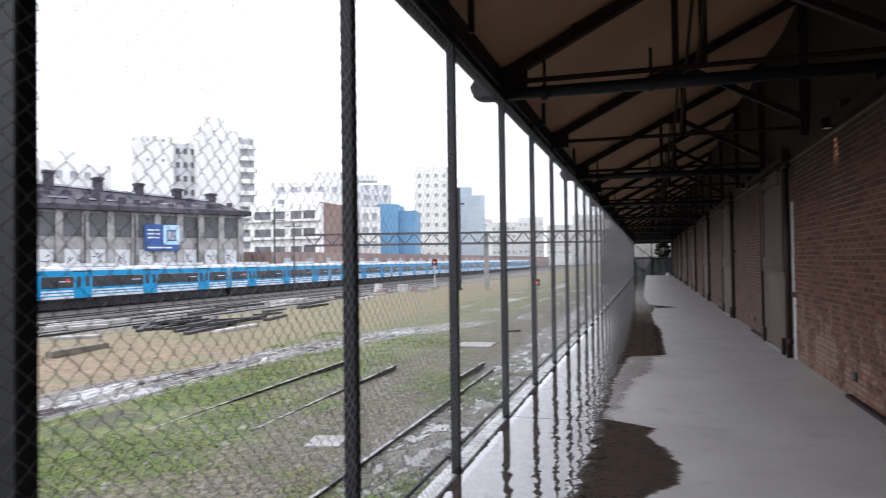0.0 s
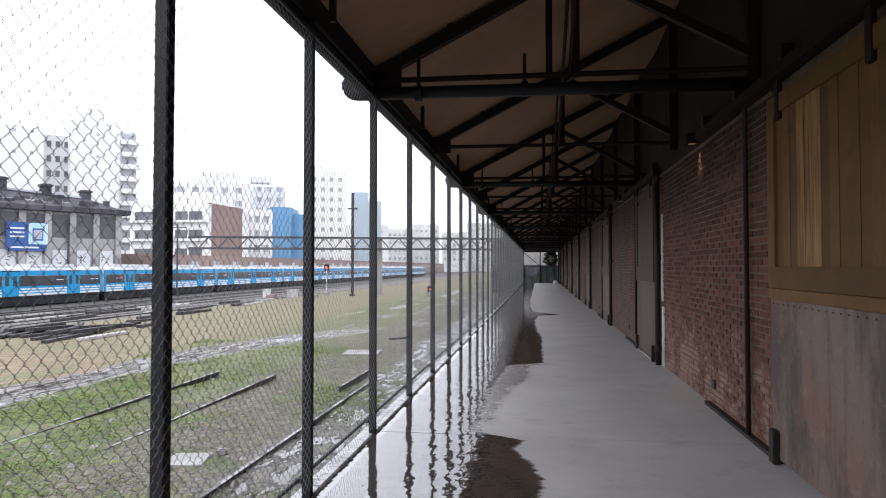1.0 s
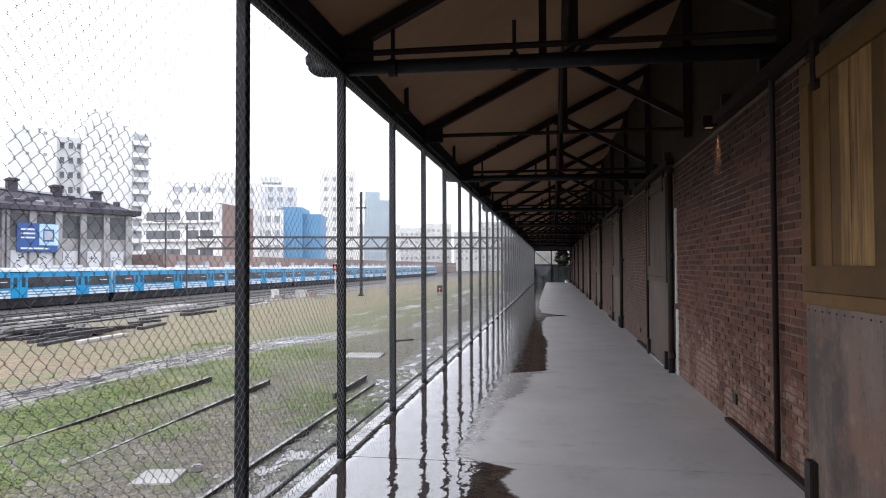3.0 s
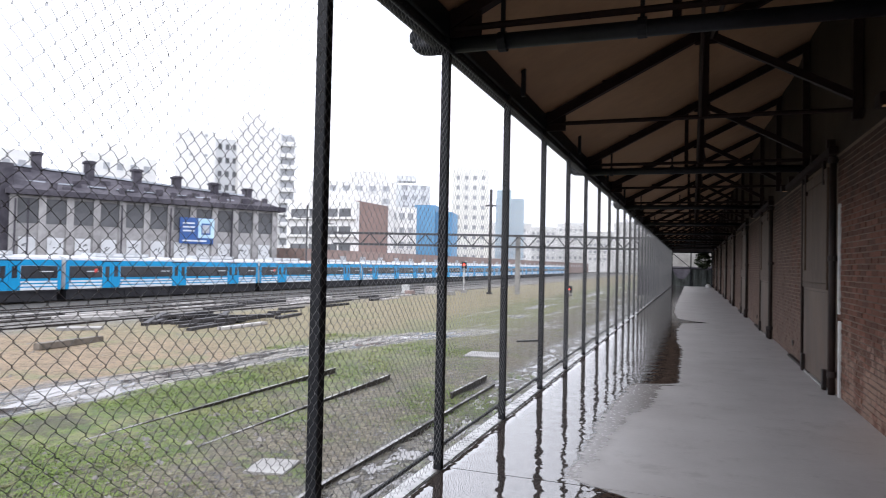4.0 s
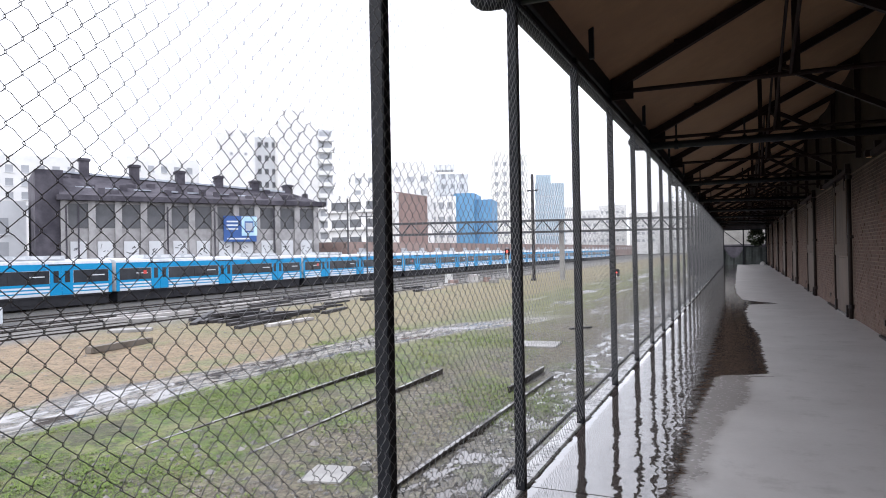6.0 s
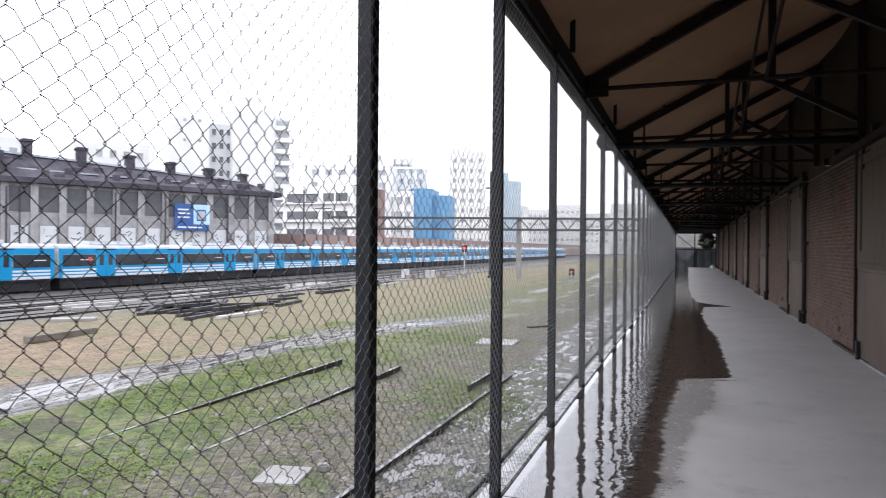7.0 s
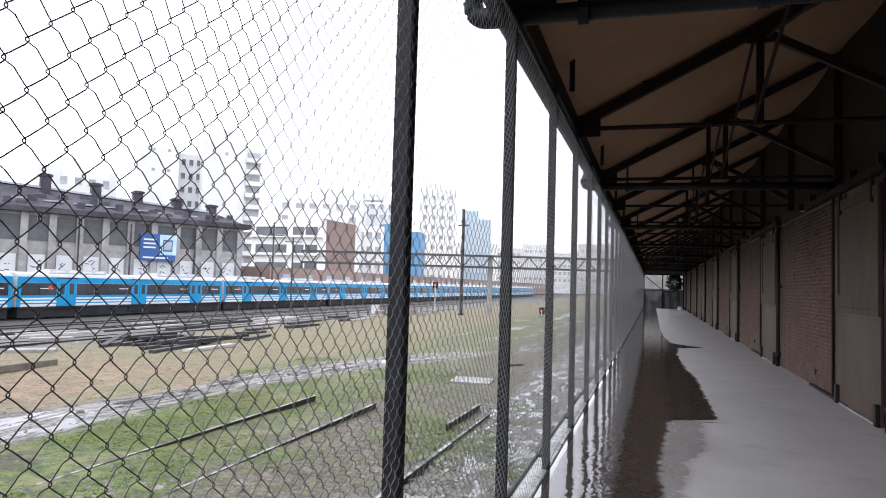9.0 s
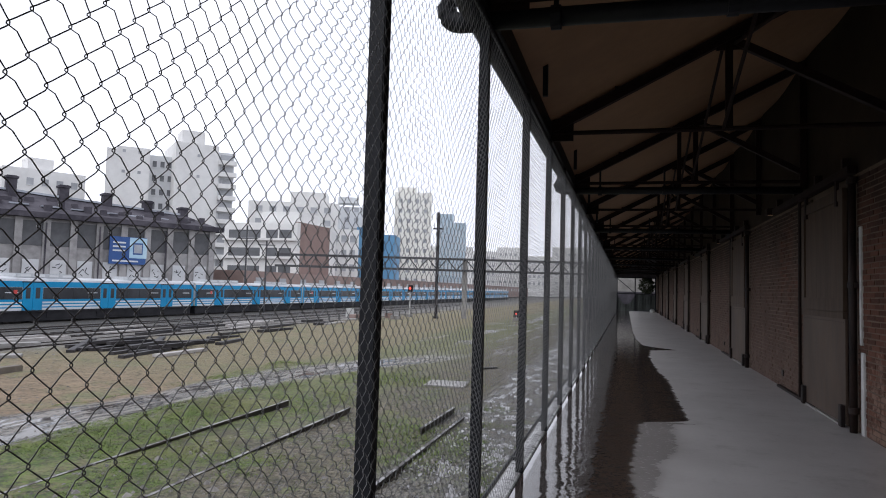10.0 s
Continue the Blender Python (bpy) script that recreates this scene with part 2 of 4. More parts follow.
def floor_material():
    """Grey concrete, wet along the open side with an uneven edge."""
    n = Net("wet_concrete_floor")
    x, y, _ = n.xyz()
    ramp = n.t.nodes.new("ShaderNodeValToRGB")
    edge = ((-4, -0.62), (4.2, -0.55), (4.7, -0.15), (5.15, 0.0), (5.7, -0.14), (6.1, -0.30), (6.48, -0.14), (6.53, -0.68), (7.9, -0.66), (8.6, -0.70), (9.8, -0.63), (10.9, -0.56),
            (11.15, 0.0), (13.0, -0.02), (15.0, -0.01), (16.4, -0.12), (19.2, -0.20), (21.6, -0.10), (22.1, 0.70), (22.5, 0.2), (23.3, -0.25), (25.6, -0.40), (29.6, -0.48), (64.0, -0.5))
    e = ramp.color_ramp.elements
    while len(e) < len(edge):
        e.new(0.5)
    for k, (yy, xx) in enumerate(edge):
        e[k].position = (yy + 4) / 68
        v = (xx + 1.6) / 2.6
        e[k].color = (v, v, v, 1)
    n.put(ramp.inputs[0], n.m("DIVIDE", n.m("ADD", y, 4), 68))
    bound = n.m("SUBTRACT", n.m("MULTIPLY", ramp.outputs[0], 2.6), 1.6)
    ragged = n.m("ADD", n.m("MULTIPLY", n.m("SUBTRACT", n.noise(2.2, 6, 0.65, (1, 1, 1)), 0.5), 0.13), n.m("MULTIPLY", n.m("SUBTRACT", n.noise(6.5, 6, 0.75, (0.25, 1, 1)), 0.5), 0.24))
    d = n.m("SUBTRACT", n.m("ADD", bound, ragged), x)
    wet = n.step(d, -0.02, 0.05)
    # a damp border that widens towards the second joint
    reach = n.m("SUBTRACT", -0.06, n.m("MULTIPLY", n.step(y, 6.5, 10.2), 0.32))
    border = n.m("ADD", d, n.m("MULTIPLY", n.m("SUBTRACT", n.noise(1.3, 5, 0.6), 0.5), 0.35))
    damp = n.m("MULTIPLY", n.step(n.m("SUBTRACT", border, reach), -0.08, 0.06), n.m("MULTIPLY", n.step(y, 6.52, 6.6), n.step(y, 11.1, 10.95)))
    fine, big = n.noise(24, 5, 0.6), n.noise(0.9, 5, 0.6)
    dry = n.mix(n.step(big, 0.3, 0.7), (0.42, 0.405, 0.40), (0.52, 0.505, 0.50))
    dry = n.mix(n.m("MULTIPLY", n.random(), 0.3), dry, (0.33, 0.32, 0.32))
    dry = n.mix(n.m("MULTIPLY", damp, 0.6), dry, (0.185, 0.166, 0.158))
    dry = n.mix(n.step(n.noise(2.2, 6, 0.72), 0.52, 0.70, 0, 0.35), dry, (0.17, 0.16, 0.15))
    col = n.mix(wet, dry, (0.055, 0.043, 0.038))
    rough = n.m("ADD", n.m("MULTIPLY", n.m("SUBTRACT", 1.0, wet), n.m("SUBTRACT", n.m("ADD", 0.28, n.m("MULTIPLY", fine, 0.2)), n.m("MULTIPLY", damp, 0.13))), n.m("MULTIPLY", wet, 0.02))
    ripple = n.m("ADD", n.m("MULTIPLY", n.noise(5.5, 2, 0.5), n.m("MULTIPLY", wet, 1.5)), n.m("MULTIPLY", fine, n.m("MULTIPLY", n.m("SUBTRACT", 1.0, wet), 0.7)))
    n.bump(ripple, 0.35, 0.008)
    n.put(n.bsdf.inputs["IOR"], n.m("ADD", 1.5, n.m("MULTIPLY", wet, 0.7)))
    return n.done(col, rough, 0.0, 0.9)


FLOOR = floor_material()


def ground_material():
    """Yard ground: grass by the platform, trodden earth, muddy ruts with puddles, grey ballast by the far tracks."""
    n = Net("yard_ground")
    x, y, _ = n.xyz()
    wob = n.m("MULTIPLY", n.m("SUBTRACT", n.noise(0.16, 5, 0.6), 0.5), 7.0)
    xs = n.m("ADD", x, wob)
    patch, fine, mid = n.noise(0.5, 6, 0.65), n.noise(7, 5, 0.7), n.noise(1.7, 5, 0.65)
    grass = n.mix(n.step(mid, 0.40, 0.60), (0.052, 0.098, 0.010), (0.130, 0.180, 0.030))
    grass = n.mix(n.step(n.noise(5.5, 5, 0.7), 0.50, 0.60, 0, 0.75), grass, (0.028, 0.042, 0.010))
    grass = n.mix(n.step(n.noise(2.9, 6, 0.75), 0.52, 0.62, 0, 0.75), grass, (0.15, 0.118, 0.066))
    grass = n.mix(n.step(n.noise(0.42, 5, 0.68), 0.48, 0.62, 0, 0.65), grass, (0.165, 0.155, 0.062))
    grass = n.mix(n.step(fine, 0.52, 0.66, 0, 0.6), grass, (0.10, 0.082, 0.046))
    grass = n.mix(n.step(n.noise(1.25, 7, 0.74, (1, 0.7, 1)), 0.51, 0.58, 0, 0.7), grass, (0.046, 0.040, 0.024))
    grass = n.mix(n.step(n.noise(0.95, 6, 0.7, (0.8, 1, 1)), 0.52, 0.62, 0, 0.6), grass, (0.20, 0.205, 0.085))
    earth = n.mix(n.step(mid, 0.3, 0.7), (0.185, 0.128, 0.078), (0.295, 0.212, 0.132))
    earth = n.mix(n.step(patch, 0.52, 0.66, 0, 0.75), earth, (0.15, 0.165, 0.07))
    mud = n.mix(n.step(fine, 0.35, 0.65), (0.055, 0.046, 0.034), (0.20, 0.175, 0.14))
    ballast = n.mix(n.step(fine, 0.3, 0.7), (0.080, 0.073, 0.070), (0.20, 0.19, 0.18))
    col = n.mix(n.step(xs, -10.6, -12.6), grass, earth)
    col = n.mix(n.step(n.m("ADD", y, wob), 15.5, 22.0, 0, 0.55), col, (0.155, 0.15, 0.07))
    near_x = n.m("ADD", x, n.m("MULTIPLY", wob, 0.35))
    bare = n.m("MULTIPLY", n.step(n.noise(0.8, 6, 0.7), 0.38, 0.52), n.step(near_x, -8.2, -6.0))
    col = n.mix(n.m("MULTIPLY", bare, 0.9), col, n.mix(n.step(n.noise(6.5, 6, 0.75), 0.40, 0.62), (0.072, 0.056, 0.038), (0.22, 0.185, 0.14)))
    col = n.mix(n.step(xs, -21.0, -24.0), col, ballast)
    col = n.mix(n.step(x, -33.0, -37.0, 0, 0.8), col, (0.045, 0.042, 0.043))
    side = n.step(n.m("ADD", x, n.m("MULTIPLY", wob, 0.12)), -4.6, -3.9)
    col = n.mix(n.m("MULTIPLY", side, n.step(n.noise(3.5, 5, 0.7), 0.40, 0.55, 1.0, 0.35)), col, mud)
    # a rutted muddy track winding through the yard
    centre = n.m("ADD", -11.4, n.m("ADD", n.m("MULTIPLY", n.m("SINE", n.m("MULTIPLY", y, 0.5)), 0.25), n.m("MULTIPLY", n.step(y, 14, 36), 4.2)))
    off = n.m("ABSOLUTE", n.m("SUBTRACT", n.m("ADD", x, n.m("MULTIPLY", wob, 0.18)), centre))
    track = n.step(n.m("ADD", off, n.m("MULTIPLY", n.m("SUBTRACT", n.noise(1.1, 6, 0.7, (1.5, 0.5, 1)), 0.5), 1.5)), 1.35, 0.65)
    track = n.m("MULTIPLY", track, n.step(n.m("ADD", y, wob), 31, 25))
    streak = n.m("MULTIPLY", n.step(n.noise(0.7, 6, 0.72, (1.0, 0.16, 1)), 0.53, 0.60), n.m("MULTIPLY", n.step(y, 27, 36), n.step(x, -13, -8)))
    track = n.m("MAXIMUM", track, streak)
    col = n.mix(n.m("MULTIPLY", track, 0.85), col, (0.27, 0.245, 0.225))
    pool = n.noise(2.6, 7, 0.72, (1.3, 0.6, 1))
    glint = n.m("MULTIPLY", n.step(n.noise(8.5, 6, 0.78, (1.4, 0.7, 1)), 0.560, 0.585), n.m("MULTIPLY", n.step(near_x, -7.4, -5.0), n.step(n.noise(0.6, 4, 0.6), 0.40, 0.56)))
    water = n.m("MAXIMUM", n.m("MULTIPLY", side, n.step(pool, 0.485, 0.53)), n.m("MULTIPLY", track, n.step(n.noise(1.6, 6, 0.76, (2.2, 0.4, 1)), 0.47, 0.51)))
    water = n.m("MAXIMUM", water, glint)
    col = n.mix(water, col, (0.07, 0.06, 0.05))
    speck = n.noise(26, 3, 0.7)
    col = n.mix(n.m("MULTIPLY", n.step(speck, 0.56, 0.66, 0, 0.7), n.m("SUBTRACT", 1.0, water)), col, (0.225, 0.215, 0.12))
    clod = n.noise(9.5, 6, 0.8)
    col = n.mix(n.m("MULTIPLY", n.step(clod, 0.52, 0.60, 0, 0.9), n.m("SUBTRACT", 1.0, water)), col, (0.036, 0.034, 0.021))
    n.bump(n.m("MULTIPLY", n.m("ADD", fine, mid), n.m("SUBTRACT", 1.0, water)), 1.0, 0.09)
    return n.done(col, n.m("ADD", 0.04, n.m("MULTIPLY", n.m("SUBTRACT", 1.0, water), n.m("SUBTRACT", 0.75, n.m("MULTIPLY", n.m("MAXIMUM", side, track), 0.38)))))


GROUND = ground_material()


def grass_material():
    n = Net("wet_grass_blade")
    col = n.mix(n.step(n.m("ADD", n.m("MULTIPLY", n.island(), 0.5), n.m("MULTIPLY", n.noise(1.2, 5, 0.65), 0.6)), 0.25, 0.75), (0.066, 0.118, 0.014), (0.155, 0.215, 0.040))
    col = n.mix(n.step(n.noise(2.6, 5, 0.7), 0.55, 0.66, 0, 0.8), col, (0.20, 0.175, 0.09))
    col = n.mix(n.step(n.noise(0.42, 5, 0.68), 0.48, 0.62, 0, 0.55), col, (0.19, 0.18, 0.075))
    return n.done(col, 0.6, 0.0, 0.35)


GRASS = grass_material()


# ---- mesh helpers ----
def box(bm, x0, x1, y0, y1, z0, z1):
    v = [bm.verts.new((x, y, z)) for x in (x0, x1) for y in (y0, y1) for z in (z0, z1)]
    for f in ((0, 1, 3, 2), (4, 6, 7, 5), (0, 4, 5, 1), (2, 3, 7, 6), (0, 2, 6, 4), (1, 5, 7, 3)):
        bm.faces.new([v[k] for k in f])
    return bm


def cube(x0, x1, y0, y1, z0, z1, bevel=0.0):
    bm = box(bmesh.new(), x0, x1, y0, y1, z0, z1)
    if bevel:
        bmesh.ops.bevel(bm, geom=bm.edges[:], offset=bevel, segments=2, affect="EDGES")
    return bm


def tube(bm, pts, r, n=10, cap=True):
    """A round bar along a line of points."""
    pts = [Vector(p) for p in pts]
    rings = []
    for k, p in enumerate(pts):
        a = pts[max(k - 1, 0)]
        b = pts[min(k + 1, len(pts) - 1)]
        t = (b - a).normalized()
        u = t.cross(Vector((0, 0, 1)) if abs(t.z) < 0.9 else Vector((0, 1, 0))).normalized()
        w = t.cross(u)
        rings.append([bm.verts.new(p + r * (math.cos(6.28319 * i / n) * u + math.sin(6.28319 * i / n) * w)) for i in range(n)])
    for a, b in zip(rings, rings[1:]):
        for i in range(n):
            bm.faces.new((a[i], a[(i + 1) % n], b[(i + 1) % n], b[i]))
    if cap:
        bm.faces.new(rings[0][::-1])
        bm.faces.new(rings[-1])
    return bm


def bar(bm, a, b, w, h):
    """A rectangular bar from a to b, w wide across and h deep."""
    a, b = Vector(a), Vector(b)
    t = (b - a).normalized()
    u = t.cross(Vector((0, 0, 1)) if abs(t.z) < 0.95 else Vector((0, 1, 0))).normalized() * (w / 2)
    v = t.cross(u.normalized()) * (h / 2)
    q = [[bm.verts.new(p + s * u + r * v) for s, r in ((-1, -1), (1, -1), (1, 1), (-1, 1))] for p in (a, b)]
    for i in range(4):
        bm.faces.new((q[0][i], q[0][(i + 1) % 4], q[1][(i + 1) % 4], q[1][i]))
    bm.faces.new(q[0][::-1])
    bm.faces.new(q[1])
    return bm


def part(name, bm, material, parent=None, label="", smooth=False):
    me = bpy.data.meshes.new(name)
    bmesh.ops.recalc_face_normals(bm, faces=bm.faces[:])
    bm.to_mesh(me)
    bm.free()
    me.materials.append(material)
    if smooth:
        for p in me.polygons:
            p.use_smooth = True
    ob = new(name, me)
    ob.parent = parent
    return tagged(ob, label)


def again(ob, parent, m=None):
    """Another piece on the same mesh."""
    o = new(ob.name.split(".")[0], ob.data)
    o.parent = parent
    if m is not None:
        o.matrix_basis = m
    if "label" in ob:
        o["label"] = ob["label"]
    return o


def thing(name, label, category, m=None, group="", kind=""):
    ob = new(name)
    if m is not None:
        ob.matrix_basis = m
    return tagged(ob, label, category, group, kind)


# ---- platform ----
FENCE, WALL, END, BACK, BAY = -1.60, 1.82, 64.0, -9.0, 6.96
GZ = -1.22
EAVE, SLOPE = 3.40, 0.505


def roof_z(x):
    return EAVE + SLOPE * (x + 1.6)


floor = thing("floor", "grey concrete platform floor, wet along the open side", "floor", kind="structure")
y = 6.5 - 3 * BAY
while y < END:
    bm = cube(-1.568, WALL + 0.3, y + 0.006, y + BAY - 0.006, -0.12, 0.0)
    # each slab keeps world coordinates so that the wet edge runs on
    part("slab", bm, FLOOR, floor)
    y += BAY
tagged(part("platform_base", cube(-1.80, WALL + 0.3, BACK - 6, END + 6, GZ - 0.3, -0.125), CONCRETE), "concrete retaining wall below the platform", "platform", kind="structure")
kerb = thing("kerb", "pale wet stone edging along the platform", "kerb", kind="structure")
y = BACK
bm_k = cube(-1.715, -1.582, 0.004, 1.736, -0.12, 0.006, 0.008)
k0 = part("edging_stone", bm_k, plain("wet_edging_stone", (0.16, 0.158, 0.155), (0.52, 0.515, 0.51), 0.28, 14, 2.5, bump=0.1), kerb)
k0.matrix_basis = pose(0, y, 0)
while y < END - 2:
    y += 1.74
    again(k0, kerb, pose(0, y, 0))

# ---- brick wall with its goods doors ----
wall = tagged(part("wall_east", cube(WALL + 0.005, WALL + 0.35, BACK - 6, END + 4, -0.1, 5.6), MORTAR), "old red brick warehouse wall with pale mortar", "wall", kind="structure")


def brick_field(y0, y1, z0, z1, skip=None):
    """Bricks in running bond on the wall's face, in one mesh."""
    vs, fs = [], []
    rng = random.Random(int(y0 * 10))
    z, row = z0, 0
    while z < z1 - 0.02:
        yy = y0 - (0.125 if row % 2 else 0.0)
        while yy < y1:
            a, b = max(yy + rng.uniform(0, 0.008), y0), min(yy + rng.uniform(0.226, 0.238), y1)
            if b - a > 0.03 and not (skip and skip(max(yy, y0), z)):
                x = WALL + rng.uniform(-0.004, 0.004)
                k = len(vs)
                dz = rng.uniform(-0.004, 0.004)
                vs += [(x, a, z + dz), (x, b, z + dz), (x, b, z + 0.049 + dz), (x, a, z + 0.049 + dz),
                       (WALL + 0.02, a - 0.003, z - 0.003), (WALL + 0.02, b + 0.003, z - 0.003), (WALL + 0.02, b + 0.003, z + 0.052), (WALL + 0.02, a - 0.003, z + 0.052)]
                fs += [(k, k + 3, k + 2, k + 1), (k, k + 1, k + 5, k + 4), (k + 1, k + 2, k + 6, k + 5), (k + 2, k + 3, k + 7, k + 6), (k + 3, k, k + 4, k + 7)]
            yy += 0.25
        z += 0.064
        row += 1
    me = bpy.data.meshes.new("brickwork")
    me.from_pydata(vs, [], fs)
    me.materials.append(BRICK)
    ob = new("brickwork", me)
    ob.parent = wall
    return ob


def near(a, z):
    return 6.95 < a < 9.2 and 0.02 < z < 1.98 and (a - 6.95) < 2.25


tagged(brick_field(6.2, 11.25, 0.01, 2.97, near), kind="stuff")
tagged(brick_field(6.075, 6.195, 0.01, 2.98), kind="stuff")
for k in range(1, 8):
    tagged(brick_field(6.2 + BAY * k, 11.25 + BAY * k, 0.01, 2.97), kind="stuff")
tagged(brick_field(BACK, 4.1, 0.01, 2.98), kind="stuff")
part("upper_render", cube(WALL - 0.006, WALL + 0.004, BACK - 6, END + 4, 2.985, 5.45), plain("dark_brown_render", (0.019, 0.0125, 0.009), (0.039, 0.027, 0.020), 0.8, 9, 0.7, 0, 0.3, spec=0.15), wall, "dark brown rendered band above the brickwork")


GREY_BOARD = plain("weathered_grey_brown_board", (0.046, 0.031, 0.022), (0.084, 0.057, 0.041), 0.65, 4, 1.2, 0, 0.25, (6, 6, 0.6), 0.3, 0.2)


DOOR_SHEET = plain("stained_door_sheet", (0.050, 0.036, 0.028), (0.104, 0.073, 0.055), 0.6, 5, 0.9, 0, 0.2, (1.5, 1.5, 0.6), 0.2, 0.2)


PALE_ONES = (6, 7, 8)


def make_door(m, boards, rails, label):
    """A top-hung sliding goods door: pine boards in a frame above, riveted zinc sheet below. Origin at the floor by its low-y edge."""
    d = thing("sliding_door", label, "door", m, "warehouse doors")
    w, h = 1.95, 2.86
    part("zinc_panel", cube(0.0, 0.03, 0.0, w, 0.035, 1.28, 0.004), ZINC if boards is TIMBER else DOOR_SHEET, d, "stained grey zinc lower sheet")
    for y0, y1, z0, z1 in ((0, w, 1.28, 1.36), (0, w, 1.364, 1.53), (0, w, h - 0.14, h), (0, 0.16, 1.53, h - 0.14), (w - 0.16, w, 1.53, h - 0.14)):
        part("frame_rail", cube(-0.022, 0.03, y0, y1, z0, z1, 0.004), rails if y1 - y0 > 1 else boards, d)
    nb, gap = (12, 0.002) if boards is TIMBER else (3, 0.0008)
    for i in range(nb):
        a = 0.16 + (w - 0.32) * i / nb
        part("board", cube(0.0 + 1.5 * gap * (i % 2), 0.022, a + gap, a + (w - 0.32) / nb - gap, 1.53, h - 0.14), PALE_BOARD if boards is TIMBER and i in PALE_ONES else boards, d)
    bm = bmesh.new()
    for i in range(18):
        yy = 0.05 + i * (w - 0.1) / 17
        box(bm, -0.004, 0.0, yy - 0.005, yy + 0.005, 1.235, 1.245)
    part("rivet_row", bm, IRON, d)
    for yy in (0.25, w - 0.25):
        part("hanger", cube(-0.03, 0.005, yy - 0.04, yy + 0.04, h - 0.2, 3.02, 0.004), TRUSS_STEEL, d, "black iron hanger strap")
    if boards is GREY_BOARD:
        # pale strip painted in for light that leaks under the door
        part("threshold", cube(-0.02, 0.02, 0.16, w - 0.18, 0.0, 0.022), CONCRETE, d, "pale strip painting the light under the door")
    for yy in (0.02, w - 0.16):
        part("foot_guide", cube(-0.05, 0.0, yy, yy + 0.11, 0.0, 0.26, 0.006), IRON, d, "rusty black iron foot guide")
    return d


make_door(pose(WALL - 0.06, 4.12, 0), TIMBER, TIMBER_RAIL, "closed sliding goods door of pine boards above stained zinc sheet")
door = make_door(pose(WALL - 0.06, 4.54 + BAY, 0), GREY_BOARD, GREY_BOARD, "closed sliding goods door of weathered boards above stained zinc sheet")
for k in range(2, 9):
    copy_thing(door, pose(WALL - 0.06, 4.42 + BAY * k + 0.1, 0))


def door_track(y0):
    t = thing("door_track", "black iron sliding door track on the wall", "door track", group="door tracks")
    part("rail", cube(WALL - 0.12, WALL - 0.02, y0 - 0.15, y0 + 4.0, 2.975, 3.07, 0.006), TRUSS_STEEL, t)
    for i in range(4):
        part("bracket", cube(WALL - 0.10, WALL + 0.01, y0 + 0.1 + i * 1.2, y0 + 0.18 + i * 1.2, 3.07, 3.2, 0.004), IRON, t)
    part("floor_guide", cube(WALL - 0.07, WALL - 0.01, y0 + 1.6, y0 + 3.9, 0.0, 0.035), IRON, t, "black angle iron along the floor")
    return t


for k in range(0, 9):
    door_track(4.35 + BAY * k)


def jamb_pipe(y0, white):
    j = thing("wall_downpipe", "black cast iron downpipe beside a goods door", "pipe", group="cast iron downpipes")
    part("pipe", tube(bmesh.new(), [(WALL - 0.06, y0, 0.0), (WALL - 0.06, y0, 2.95)], 0.042, 14), IRON, j, smooth=True)
    for z in (0.25, 1.68, 2.9):
        part("collar", tube(bmesh.new(), [(WALL - 0.06, y0, z - 0.035), (WALL - 0.06, y0, z + 0.035)], 0.056, 14), IRON, j)
    part("wall_clamp", cube(WALL - 0.06, WALL + 0.02, y0 - 0.09, y0 + 0.09, 1.65, 1.71), IRON, j)
    if white:
        s = thing("white_strip", "narrow white board beside the door, with light through a gap painted above", "board")
        part("lower_strip", cube(WALL - 0.02, WALL + 0.01, y0 - 0.22, y0 - 0.12, 0.0, 0.92, 0.004), WHITE_PAINT, s)
        # the piece above the board paints light coming through a gap
        part("upper_strip", cube(WALL - 0.02, WALL + 0.01, y0 - 0.15, y0 - 0.09, 1.0, 2.35, 0.004), WHITE_PAINT, s)


for k in range(0, 8):
    jamb_pipe(11.22 + BAY * k, k < 1)


def wall_lamp(y0):
    l = thing("wall_lamp", "small black box wall lamp shining down", "lamp", group="wall lamps")
    part("housing", cube(WALL - 0.15, WALL + 0.0, y0 - 0.11, y0 + 0.11, 3.0, 3.12, 0.01), TRUSS_STEEL, l)
    part("lens", cube(WALL - 0.12, WALL - 0.05, y0 - 0.09, y0 - 0.03, 2.994, 3.0), WARM_GLOW, l, "warm glowing lens")
    if y0 < 12:
        d = bpy.data.lights.new("lamp_light", "SPOT")
        d.energy, d.spot_size, d.spot_blend, d.color, d.shadow_soft_size = 9.0, radians(50), 0.9, (1.0, 0.62, 0.32), 0.03
        o = new("lamp_light", d)
        o.parent = l
        o.matrix_basis = look((WALL - 0.06, y0 - 0.07, 2.985), (WALL + 0.04, y0 - 0.07, 2.4))


for k in range(-1, 8):
    wall_lamp(8.72 + BAY * k)

for k in range(0, 7):
    vent = part("wall_vent", cube(WALL - 0.02, WALL + 0.01, 8.02 + BAY * k, 8.13 + BAY * k, 0.2, 0.3, 0.004), IRON)
    tagged(vent, "small black square vent low in the brick wall", "vent", "wall vents")

